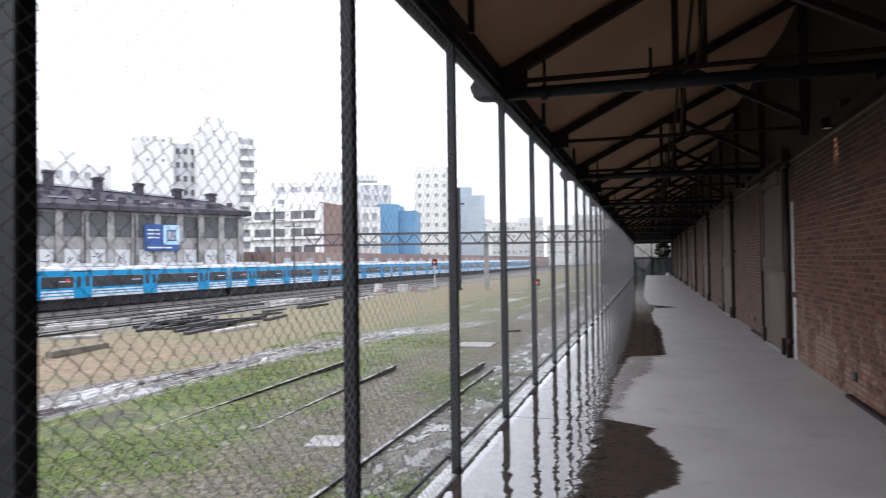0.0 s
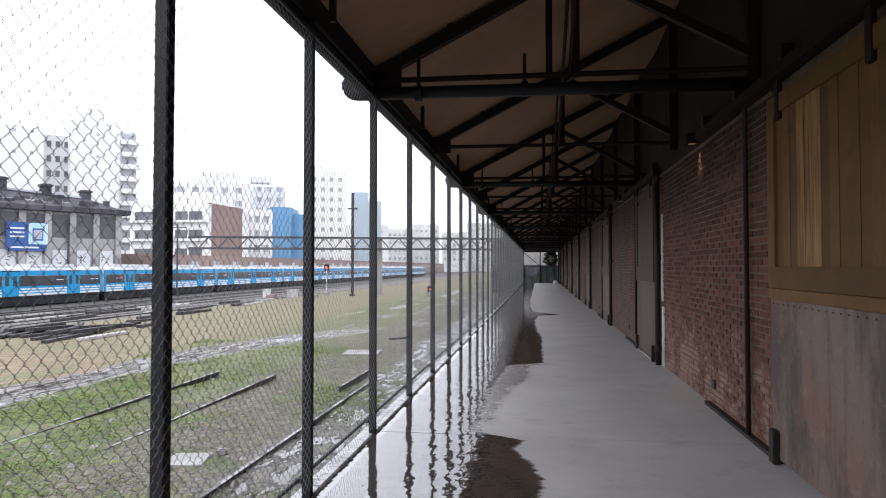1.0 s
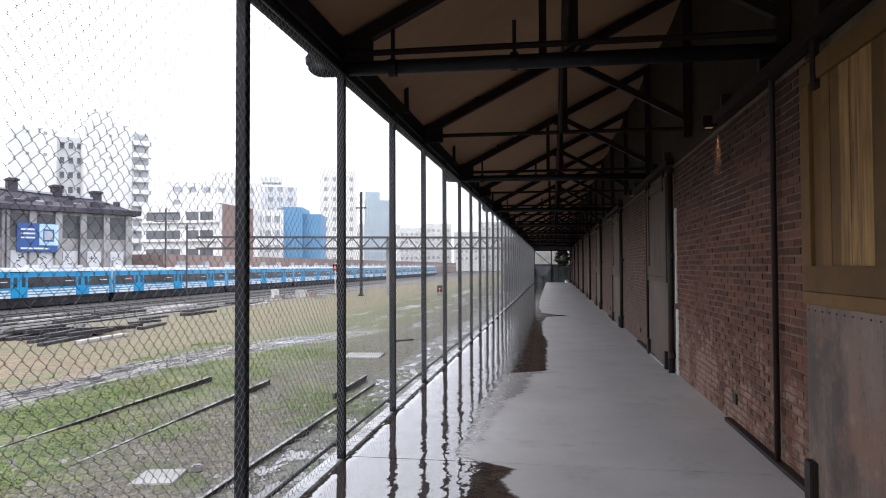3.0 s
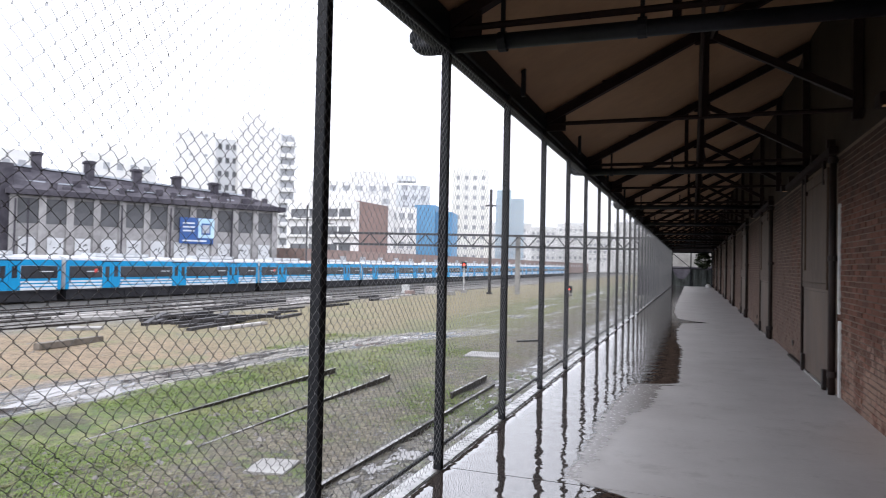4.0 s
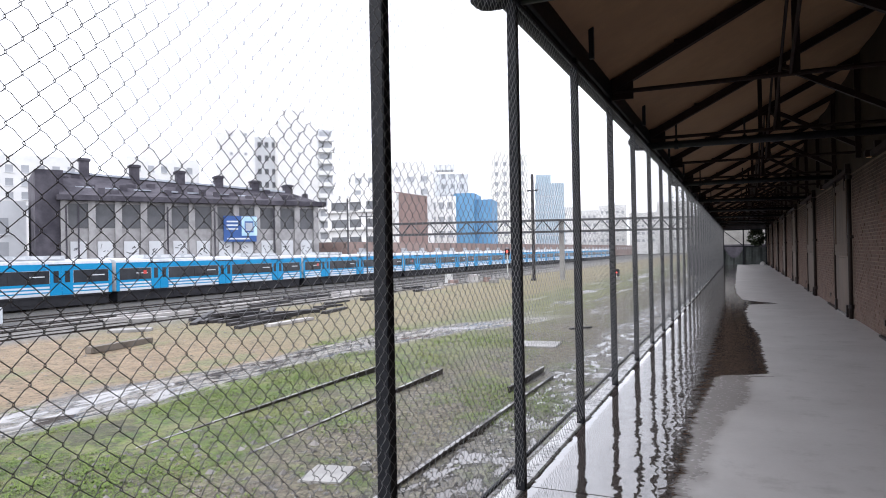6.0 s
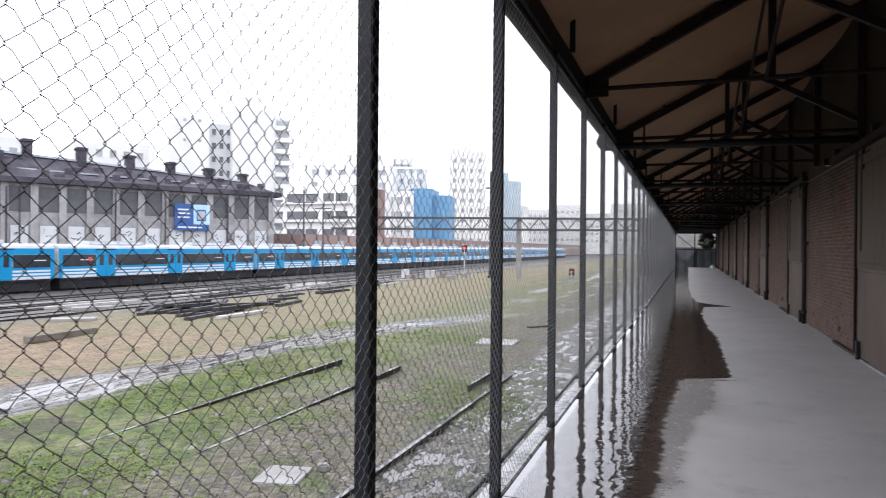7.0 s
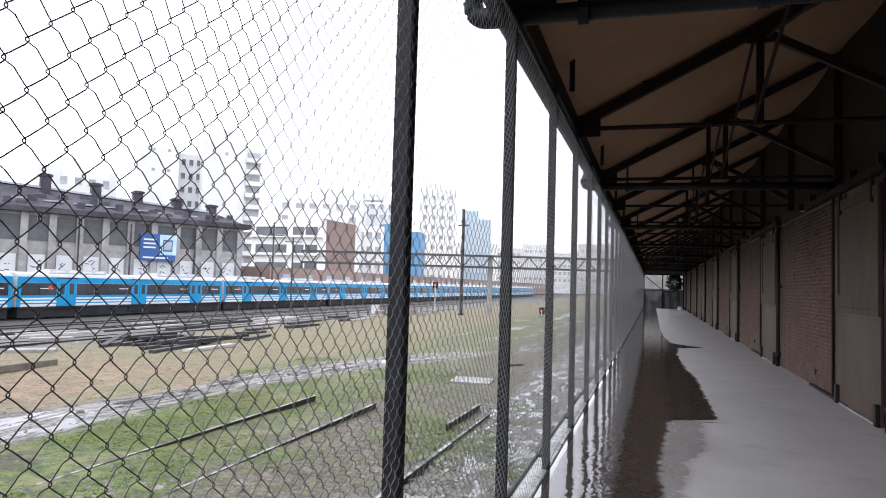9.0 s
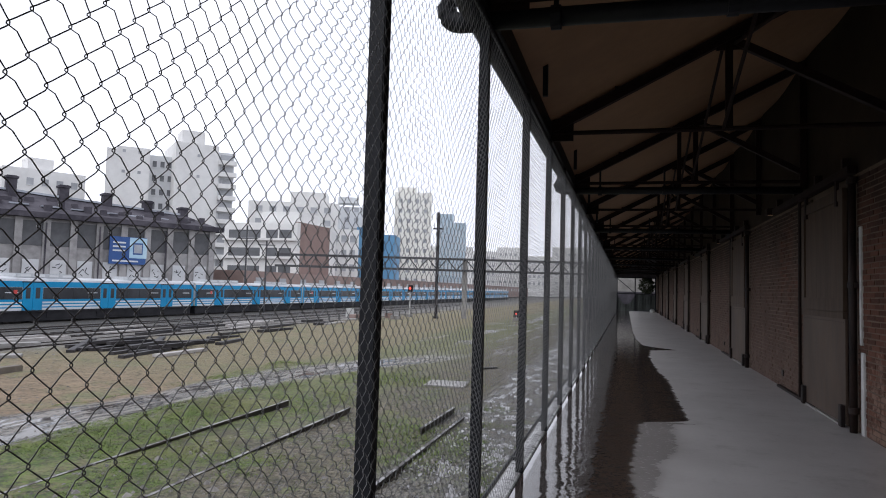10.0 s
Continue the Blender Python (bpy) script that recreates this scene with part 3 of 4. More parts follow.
# ---- roof ----
bm = bmesh.new()
sections = []
for i in range(int((END + 6 - BACK) / 0.435)):
    yy = BACK + i * 0.435
    ph = ((yy - 6.45) / 3.48) % 1.0
    sag = -0.09 * math.sin(math.pi * ph) ** 2
    sections.append([bm.verts.new((x, yy, roof_z(x) + sag * (0.3 + 0.7 * (x + 1.9) / 3.7) + dz)) for dz in (0.0, 0.04) for x in (-1.72, -0.6, 0.7, WALL + 0.2)])
for a, b in zip(sections, sections[1:]):
    for k in (0, 1, 2, 4, 5, 6):
        bm.faces.new((a[k], a[k + 1], b[k + 1], b[k]))
    bm.faces.new((a[0], a[4], b[4], b[0]))
    bm.faces.new((a[3], a[7], b[7], b[3]))
tagged(part("ceiling", bm, BEIGE, smooth=False), "beige sheeted sloping canopy roof", "ceiling", kind="structure")
tagged(part("roof_edge_beam", cube(-1.62, -1.575, BACK, END, 3.20, 3.39, 0.006), STEEL), "black steel eaves beam", "beam", kind="structure")
bm = bmesh.new()
prof = [(-1.675 + 0.075 * math.cos(a), 3.22 + 0.10 * math.sin(a)) for a in [math.pi + math.pi * i / 8 for i in range(9)]]
prof = [(-1.75, 3.33)] + prof[:] + [(-1.60, 3.33)]
ends = [[bm.verts.new((x, yy, z)) for x, z in prof] for yy in (BACK, END)]
for i in range(10):
    bm.faces.new((ends[0][i], ends[0][i + 1], ends[1][i + 1], ends[1][i]))
g = part("gutter", bm, STEEL)
sol = g.modifiers.new("thickness", "SOLIDIFY")
sol.thickness = 0.006
tagged(g, "black half-round rain gutter along the eaves", "gutter", kind="structure")


def make_truss(m):
    t = thing("roof_truss", "black steel roof truss under the canopy", "truss", m, "roof trusses")
    part("rafter", bar(bmesh.new(), (-1.6, 0, roof_z(-1.6) - 0.09), (WALL, 0, roof_z(WALL) - 0.09), 0.09, 0.11), TRUSS_STEEL, t)
    part("tie_rod", tube(bmesh.new(), [(-1.6, 0, 3.27), (WALL, 0, 3.25)], 0.026, 8), TRUSS_STEEL, t)
    part("king_post", bar(bmesh.new(), (0.255, 0, 3.25), (0.255, 0, roof_z(0.255) - 0.08), 0.07, 0.07), TRUSS_STEEL, t)
    part("strut", bar(bmesh.new(), (0.255, 0.0, roof_z(0.255) - 0.12), (WALL, 0.0, 3.34), 0.07, 0.08), TRUSS_STEEL, t)
    part("wall_post", cube(WALL - 0.11, WALL - 0.02, -0.05, 0.05, 3.14, roof_z(WALL) - 0.1, 0.004), TRUSS_STEEL, t)
    part("gusset", cube(-1.66, -1.34, -0.015, 0.015, 3.18, 3.42), TRUSS_STEEL, t)
    part("middle_gusset", cube(0.13, 0.38, -0.012, 0.012, roof_z(0.25) - 0.24, roof_z(0.25) - 0.1), TRUSS_STEEL, t)
    part("purlin_cleat", cube(-0.9, -0.8, -0.05, 0.05, roof_z(-0.9) - 0.05, roof_z(-0.9) + 0.0), TRUSS_STEEL, t)
    part("sway_rod", tube(bmesh.new(), [(0.20, 0, roof_z(0.2) - 0.15), (0.20, 3.48, 3.26)], 0.018, 6), TRUSS_STEEL, t)
    part("sway_rod", tube(bmesh.new(), [(0.31, 0, 3.26), (0.31, 3.48, roof_z(0.2) - 0.15)], 0.018, 6), TRUSS_STEEL, t)
    return t


truss = make_truss(pose(0, 6.45 - 3.48 * 3, 0))
for k in range(-2, 17):
    copy_thing(truss, pose(0, 6.45 + 3.48 * k, 0))


def make_drain(m):
    """Rainwater pipe from the gutter's outlet, under the truss to the wall and down."""
    p = thing("drain_pipe", "black rainwater pipe crossing under the canopy", "pipe", m, "rainwater pipes")
    arc = [(-1.74, 0, 3.36), (-1.83, 0, 3.34), (-1.86, 0, 3.25)] + [(-1.86 + 0.09 - 0.09 * math.cos(a), 0, 3.25 - 0.09 * math.sin(a)) for a in (0.3, 0.6, 0.9, 1.2, 1.57)]
    part("elbow", tube(bmesh.new(), arc + [(-1.6, 0, 3.155)], 0.064, 14), STEEL, p, smooth=True)
    part("cross_pipe", tube(bmesh.new(), [(-1.62, 0, 3.155), (WALL - 0.08, 0, 3.12)], 0.058, 14), STEEL, p, smooth=True)
    part("downpipe", tube(bmesh.new(), [(WALL - 0.045, 0.28, 0.0), (WALL - 0.045, 0.28, 3.02), (WALL - 0.06, 0.1, 3.12)], 0.024, 10), IRON, p, "thin black downpipe on the brick wall", True)
    for x in (-1.18, -0.2):
        h = part("hanger", cube(x - 0.015, x + 0.015, -0.015, 0.015, 3.09, 3.47), STEEL, p)
        part("clamp", tube(bmesh.new(), [(x - 0.03, 0, 3.145), (x + 0.03, 0, 3.145)], 0.073, 12), STEEL, h)
    part("drop_rod", bar(bmesh.new(), (0.02, 0.05, 3.12), (0.02, 0.05, roof_z(0.02) + 0.02), 0.06, 0.06), TRUSS_STEEL, p)
    return p


drain = make_drain(pose(0, 6.47, 0))
for k in (-1, 1, 2, 3, 4, 5, 6, 7):
    copy_thing(drain, pose(0, 6.47 + BAY * k, 0))

# ---- chain-link fence ----
fence = thing("fence", "tall chain-link fence on black square posts", "fence", kind="")
STEP = 1.74
post0 = part("post", cube(-0.03, 0.03, -0.03, 0.03, 0.0, 3.20, 0.004), STEEL, fence)
post0.matrix_basis = pose(FENCE, 6.43 - 7 * STEP, 0)


def mesh_panel(fine):
    """Woven wire: zigzag wires that hook into their neighbours; far panels are woven more plainly."""
    p, tall = STEP / 26, 0.067
    rows = 91
    vs, fs = [], []

    def wire(i):
        y0 = i * p / 2
        pts = []
        for r in range(rows + 1):
            s = 1 if (r + i) % 2 else -1
            bulge = 0.008 * math.sin(y0 * 3.6) * math.sin(r * 0.075)
            yk = y0 + s * (p / 4 + 0.0012) + 0.002 * math.sin(r * 0.9 + y0 * 7)
            zk = 0.06 + r * tall / 2 + 0.003 * math.sin(y0 * 9 + r * 0.2)
            x = bulge + 0.0016 * s
            if not fine:
                pts.append((x, yk, zk))
                continue
            pts.append((x, yk, zk - 0.0016))
            pts.append((x, yk, zk + 0.0016))
            if r < rows:
                # the strands leave the hooks in a slight wave
                for f, w in ((0.24, 0.60), (0.72, -0.42)):
                    pts.append((x * w, y0 + s * (p / 4) * w + 0.002 * math.sin(r * 0.9 + y0 * 7), zk + f * tall / 2))
        k0 = len(vs)
        rad = 0.0013
        for q, (x, yy, z) in enumerate(pts):
            a, b = pts[max(q - 1, 0)], pts[min(q + 1, len(pts) - 1)]
            ty, tz = b[1] - a[1], b[2] - a[2]
            l = math.hypot(ty, tz) or 1.0
            wy, wz = -tz / l * rad * 0.87, ty / l * rad * 0.87
            vs.extend(((x - rad, yy, z), (x + rad * 0.5, yy + wy, z + wz), (x + rad * 0.5, yy - wy, z - wz)))
        for q in range(len(pts) - 1):
            a, b = k0 + 3 * q, k0 + 3 * q + 3
            fs.extend(((a, a + 1, b + 1, b), (a + 1, a + 2, b + 2, b + 1), (a + 2, a, b, b + 2)))

    for i in range(52):
        wire(i)
    me = bpy.data.meshes.new("mesh_panel")
    me.from_pydata(vs, [], fs)
    me.materials.append(WIRE)
    for f in me.polygons:
        f.use_smooth = True
    ob = new("mesh_panel", me)
    ob.parent = fence
    return tagged(ob, "galvanised diamond wire mesh")


panel0, plain_panel = mesh_panel(True), mesh_panel(False)
plain_panel.matrix_basis = pose(FENCE + 0.036, 6.443 + 33 * STEP, 0.012)
panel0.matrix_basis = pose(FENCE + 0.036, 6.443 - 7 * STEP, 0.012)
for k in range(-6, 33):
    again(post0, fence, pose(FENCE, 6.43 + k * STEP, 0))
    again(panel0 if k < 6 else plain_panel, fence, pose(FENCE + 0.036, 6.443 + k * STEP, 0.012))
br0 = part("bracket", cube(-1.468, -1.425, -0.022, 0.022, 3.18, 3.49, 0.003), STEEL, fence)
br0.matrix_basis = pose(0, 6.45 - 7 * STEP, 0)
for k in range(-5, 34, 2):
    again(br0, fence, pose(0, 6.45 + k * STEP, 0))
part("top_rail", tube(bmesh.new(), [(FENCE + 0.03, BACK, 3.1), (FENCE + 0.03, END, 3.1)], 0.018, 8), STEEL, fence)
part("bottom_rail", tube(bmesh.new(), [(FENCE - 0.07, BACK, 0.11), (FENCE - 0.07, END, 0.11)], 0.014, 8), STEEL, fence)
cl0 = part("rail_clip", cube(-0.085, 0.0, -0.012, 0.012, 0.095, 0.125), STEEL, fence)
cl0.matrix_basis = pose(FENCE, 6.43 - 7 * STEP, 0)
for k in range(-6, 34):
    again(cl0, fence, pose(FENCE, 6.43 + k * STEP, 0))

# ---- far gate of the platform ----
gate = thing("end_gate", "dark steel gate closing the platform, half covered with tarpaulin", "gate", pose(0, END - 0.5, 0))
for x in (-1.55, 0.0, 1.7):
    part("gate_post", cube(x - 0.05, x + 0.05, -0.04, 0.04, 0, 3.0), STEEL, gate)
for z in (1.55, 2.95):
    part("cross_rail", cube(-1.55, 1.7, -0.03, 0.03, z - 0.04, z + 0.04), STEEL, gate)
part("diagonal", bar(bmesh.new(), (-1.55, 0.05, 2.9), (0.0, 0.05, 1.6), 0.06, 0.06), STEEL, gate)
bm = bmesh.new()
cols = [(x, 0.6 + 0.9 * (abs(x + 0.75) / 0.8) ** 2 if x < 0 else 1.5 + 0.03 * math.sin(3 * x)) for x in [-1.55 + 0.175 * i for i in range(20)]]
low = [bm.verts.new((x, 0.09 + 0.03 * math.sin(9 * x), 0.02)) for x, z in cols]
top = [bm.verts.new((x, 0.09 + 0.03 * math.sin(9 * x + 1), z)) for x, z in cols]
for i in range(19):
    bm.faces.new((low[i], low[i + 1], top[i + 1], top[i]))
t_ob = part("tarpaulin", bm, TARP, gate, "dark hanging tarpaulin")
t_ob.modifiers.new("thickness", "SOLIDIFY").thickness = 0.01
# added panel, keeps bright sky out above the gate
part("top_board", cube(-1.6, WALL, 0.0, 0.06, 2.98, 5.2), SOOT, gate, "dark panel added to close the gap above the gate")
bag = bmesh.new()
bmesh.ops.create_icosphere(bag, subdivisions=3, radius=0.21)
for v in bag.verts:
    v.co *= 1 + 0.25 * noise.noise(v.co * 5)
    v.co.z = max(v.co.z * 0.9, -0.14) + 0.14
sack = part("sack", bag, WHITE_PAINT, smooth=True)
sack.matrix_basis = pose(1.35, 60.5, 0)
tagged(sack, "crumpled white sack lying on the platform", "sack")

bush = thing("bush", "dark green bush hanging over the gate", "bush", pose(1.05, END + 1.6, 0))
part("stem", tube(bmesh.new(), [(0, 0, -0.1), (0.05, 0, 0.9), (-0.05, 0.1, 1.9)], 0.05, 8), SLEEPER, bush)
leaf_rng = random.Random(14)
vs, fs = [], []
for _ in range(2600):
    a, e, r = leaf_rng.uniform(0, 6.28), leaf_rng.uniform(-1.2, 1.4), leaf_rng.uniform(0.35, 1.0) ** 0.5
    lump = 1 + 0.35 * noise.noise((math.cos(a) * 2, math.sin(a) * 2, e * 2))
    c = Vector((0.75 * r * lump * math.cos(a) * math.cos(e), 0.6 * r * math.sin(a) * math.cos(e), 2.3 + 0.8 * r * lump * math.sin(e)))
    u, v = (Vector([leaf_rng.uniform(-1, 1) for _ in range(3)]).normalized() * 0.06 for _ in range(2))
    k = len(vs)
    vs += [tuple(c - u), tuple(c + v), tuple(c + u), tuple(c - v)]
    fs.append((k, k + 1, k + 2, k + 3))
me = bpy.data.meshes.new("foliage")
me.from_pydata(vs, [], fs)
me.materials.append(plain("dark_wet_leaves", (0.018, 0.030, 0.012), (0.05, 0.068, 0.03), 0.5, 9, 2))
leaves = new("foliage", me)
leaves.parent = bush
tagged(leaves, kind="stuff")

# made-up backdrop wall that blocks the bright sky beyond the gate
backdrop = thing("shed", "added grey backdrop wall hiding the sky behind the gate", "shed", pose(0, END + 7.5, 0))
part("wall", cube(-5.0, WALL + 1.3, 0, 0.3, -1.2, 1.75), SOOT, backdrop)
part("gable", cube(-5.0, WALL + 1.3, 0.05, 0.35, 1.75, 4.4), CONCRETE, backdrop, "pale upper part of the backdrop")

# ---- yard ground ----
bm = bmesh.new()
gx = [-3000, -1200, -400, -160, -90, -60, -48, -40, -36, -32, -28, -25] + [-22.5 + 0.3 * i for i in range(69)] + [-1.7, 60, 600, 3000]
gy = [-2500, -600, -150, -40, -12, -4] + [-1 + 0.4 * i for i in range(120)] + [50, 60, 80, 120, 200, 400, 1000, 4000]


def ground_z(x, y):
    k = min(max((-22 - x) / 16, 0), 1)
    z = GZ - 0.80 * k * k * (3 - 2 * k)
    if -22.6 < x < -1.8 and -2 < y < 47:
        z += 0.05 * noise.noise((x * 0.35, y * 0.35, 0)) + 0.025 * noise.noise((x * 1.3, y * 1.3, 4))
    return z


grid = [[bm.verts.new((x, y, ground_z(x, y))) for y in gy] for x in gx]
for i in range(len(gx) - 1):
    for j in range(len(gy) - 1):
        bm.faces.new((grid[i][j], grid[i + 1][j], grid[i + 1][j + 1], grid[i][j + 1]))
tagged(part("ground", bm, GROUND, smooth=True), "railway yard ground of wet grass, earth, mud and ballast", "ground", kind="structure")

# grass tufts
rng = random.Random(5)
vs, fs = [], []
for _ in range(70000):
    x, y = rng.uniform(-12.5, -2.2), rng.uniform(2.0, 24.0)
    dens = noise.noise((x * 0.35, y * 0.35, 7)) + 0.5 * noise.noise((x * 1.1, y * 1.1, 2))
    keep = 0.25 if x < -7.2 else 0.0
    if y > 15:
        keep -= 0.25
    if dens + keep < rng.uniform(-0.1, 0.5) or abs(x + 11.4 - 2.0 * max(0.0, (y - 16) / 12)) < 0.9:
        continue
    z = ground_z(x, y)
    big = 1.0 + max(dens, 0) * 1.2
    for b in range(5):
        a, l = rng.uniform(0, 6.28), rng.uniform(0.015, 0.05) * big
        ox, oy = rng.uniform(-0.05, 0.05), rng.uniform(-0.05, 0.05)
        dx, dy = math.cos(a), math.sin(a)
        k = len(vs)
        vs += [(x + ox - dy * 0.009, y + oy + dx * 0.009, z - 0.004), (x + ox + dy * 0.009, y + oy - dx * 0.009, z - 0.004), (x + ox + dx * l, y + oy + dy * l, z + 0.006 + l * 0.3)]
        fs.append((k, k + 1, k + 2))
me = bpy.data.meshes.new("grass")
me.from_pydata(vs, [], fs)
me.materials.append(GRASS)
tagged(new("grass", me), "short wet green grass tufts", "grass", kind="stuff")


vs, fs = [], []
for _ in range(5000):
    x, y = (rng.uniform(-24, -2.4), rng.uniform(4.0, 42.0)) if rng.random() < 0.4 else (rng.uniform(-8.5, -2.0), rng.uniform(5.0, 26.0))
    r = rng.uniform(0.012, 0.045) * (1.8 if rng.random() < 0.08 else 1.0)
    z, k = ground_z(x, y), len(vs)
    top = rng.uniform(0.4, 0.9) * r
    for i in range(5):
        a = 1.2566 * i + rng.uniform(-0.3, 0.3)
        vs.append((x + r * math.cos(a) * rng.uniform(0.7, 1.3), y + r * math.sin(a) * rng.uniform(0.7, 1.6), z - 0.01))
    vs.append((x + rng.uniform(-0.4, 0.4) * r, y, z + top))
    fs += [(k + i, k + (i + 1) % 5, k + 5) for i in range(5)]
me = bpy.data.meshes.new("stones")
me.from_pydata(vs, [], fs)
me.materials.append(plain("wet_stones", (0.05, 0.045, 0.04), (0.26, 0.24, 0.22), 0.5, 3, 1.7))
tagged(new("stones", me), "small wet stones and clods scattered over the yard", "stones", kind="stuff")


# ---- rails and loose things in the yard ----
def rail_profile(bm, x, y0, y1, z, dx=0.0):
    for w, a, b in ((0.065, 0.0, 0.012), (0.010, 0.012, 0.11), (0.028, 0.11, 0.14)):
        bar(bm, (x, y0, z + (a + b) / 2), (x + dx, y1, z + (a + b) / 2), w * 2, b - a)
    return bm


def rail(x0, y0, y1, z, dx, label, lift=0.0, tilt=0.0):
    r = part("rail", rail_profile(bmesh.new(), 0, 0, y1 - y0, 0, dx), RAIL)
    r.matrix_basis = pose(x0, y0, z + lift, tilt)
    return tagged(r, label, "rail", "rails")


rail(-3.98, 1.0, 16.3, GZ - 0.07, -0.03, "rusty rail beside the platform, half sunk in mud")
rail(-4.40, 14.5, 16.9, GZ + 0.0, 0.02, "short loose rusty rail length lying in the mud")
rail(-6.61, 9.7, 16.15, GZ - 0.15, 0.08, "rusty rail end sunk in wet grass", 0, 1.0)
rail(-8.35, 9.0, 16.4, GZ - 0.15, 0.21, "rusty rail end sunk in wet grass", 0, 0.9)
for x, d in ((-24.2, 3.0), (-25.9, 3.0), (-28.3, 1.2), (-30.0, 1.2), (-33.4, 0), (-35.1, 0), (-38.6, 0), (-40.3, 0)):
    rail(x, -30, 140, ground_z(x, 60) - 0.05, d, "worn rail of a siding across the yard")
bm = bmesh.new()
for x in (-34.25, -39.45):
    for i in range(200):
        box(bm, x - 1.3, x + 1.3, -20 + i * 0.75, -20 + i * 0.75 + 0.24, ground_z(x, 0) - 0.05, ground_z(x, 0) + 0.012)
tagged(part("sleepers", bm, SLEEPER), "dark timber sleepers under the sidings", "sleeper", kind="stuff")


def slab(x, y, w, l, h, turn, label, material=CONCRETE, name="concrete_slab", tilt=0.0, z=None):
    o = part(name, cube(-w / 2, w / 2, -l / 2, l / 2, 0, h, min(0.02, h / 4)), material)
    o.matrix_basis = pose(x, y, (ground_z(x, y) - 0.01) if z is None else z, tilt, 0, turn)
    return tagged(o, label, name.replace("_", " "))


slab(-5.0, 9.28, 0.55, 0.62, 0.045, 12, "pale square concrete slab in the grass")
slab(-4.66, 9.62, 0.14, 0.12, 0.10, 30, "small broken stone on the grass", CONCRETE, "stone")
slab(-5.7, 21.2, 1.15, 1.15, 0.07, 5, "pale concrete cover slab in the mud")
slab(-17.65, 16.9, 0.28, 2.3, 0.20, 2, "long dirty brown concrete kerb block in the grass", plain("dirty_brown_concrete", (0.085, 0.07, 0.055), (0.17, 0.145, 0.12), 0.7, 8, 1.5), "kerb_block")
slab(-21.3, 20.4, 0.7, 1.5, 0.12, -50, "pale flat concrete slab on the earth")
slab(-24.4, 24.0, 0.6, 1.6, 0.15, -30, "pale flat concrete slab on the earth")
slab(-16.9, 24.3, 0.34, 2.9, 0.12, 1, "pale wet plank lying beside the sleepers", PALE_WOOD, "plank", 0, GZ)
slab(-27.5, 27.0, 0.3, 5.0, 0.14, -6, "pale wet plank lying on the ballast", PALE_WOOD, "plank")
slab(-26.0, 44.0, 0.3, 6.5, 0.16, 4, "pale wet plank lying on the ballast", PALE_WOOD, "plank")
slab(-29.2, 36.0, 0.26, 4.2, 0.12, 3, "pale wet plank lying between the sidings", PALE_WOOD, "plank")
slab(-31.5, 52.0, 0.26, 5.5, 0.12, -2, "pale wet plank lying between the sidings", PALE_WOOD, "plank")
slab(-23.4, 38.5, 0.26, 3.2, 0.12, 8, "pale wet plank lying between the sidings", PALE_WOOD, "plank")
slab(-32.4, 31.0, 0.26, 3.6, 0.12, -4, "pale wet plank lying between the sidings", PALE_WOOD, "plank")
slab(-5.4, 25.4, 0.16, 0.9, 0.07, -40, "dark timber piece lying in the mud", SLEEPER, "timber")
pile_rng = random.Random(3)
for x, y, l, turn in ((-22.2, 41.0, 4.6, 4), (-20.4, 37.5, 3.0, -8), (-24.8, 33.0, 3.8, 6), (-27.0, 40.0, 4.4, -3), (-21.4, 46.0, 3.4, 5), (-23.8, 49.0, 2.6, -6), (-30.8, 44.0, 4.0, 2)):
    slab(x, y, 0.30, l, 0.16, turn, "dark old sleeper lying between the sidings", SLEEPER, "loose_sleeper")["group"] = "loose sleepers"
for x, y, l, turn in ((-21.0, 47.0, 3.6, 3), (-22.4, 52.5, 2.8, -6), (-28.6, 48.5, 4.4, 2), (-35.8, 30.0, 5.2, -3), (-36.6, 44.0, 4.6, 1)):
    slab(x, y, 0.24, l, 0.13, turn, "pale wet plank lying between the sidings", PALE_WOOD, "plank")["group"] = "planks"
heap = [(-17.9, 23.6, 8, 0), (-18.3, 24.6, -6, 0), (-18.8, 24.0, 14, 0), (-19.6, 24.8, -20, 0), (-20.6, 25.2, 4, 0), (-21.6, 25.3, -12, 0), (-18.6, 26.6, 25, 0), (-18.1, 25.3, -3, 1),
        (-19.0, 25.0, 10, 1), (-20.2, 25.8, -8, 1), (-18.9, 27.6, 3, 0), (-19.5, 29.0, -5, 0), (-18.2, 29.5, 12, 0), (-19.9, 31.5, -10, 0), (-21.0, 34.0, 6, 0), (-23.0, 26.2, 30, 0)]
heap += [(pile_rng.uniform(-22.5, -17.2), pile_rng.uniform(23.0, 28.5), pile_rng.uniform(-35, 35), pile_rng.choice((0, 0, 1))) for _ in range(8)]
for x, y, turn, lvl in heap:
    l = pile_rng.uniform(2.2, 3.2)
    slab(x, y, 0.27, l, 0.14, turn + pile_rng.uniform(-9, 9), "dark weathered sleeper in a scrap heap", SLEEPER, "sleeper_beam", pile_rng.uniform(-1.5, 1.5), GZ - 0.02 + lvl * 0.15)["group"] = "scrap sleepers"


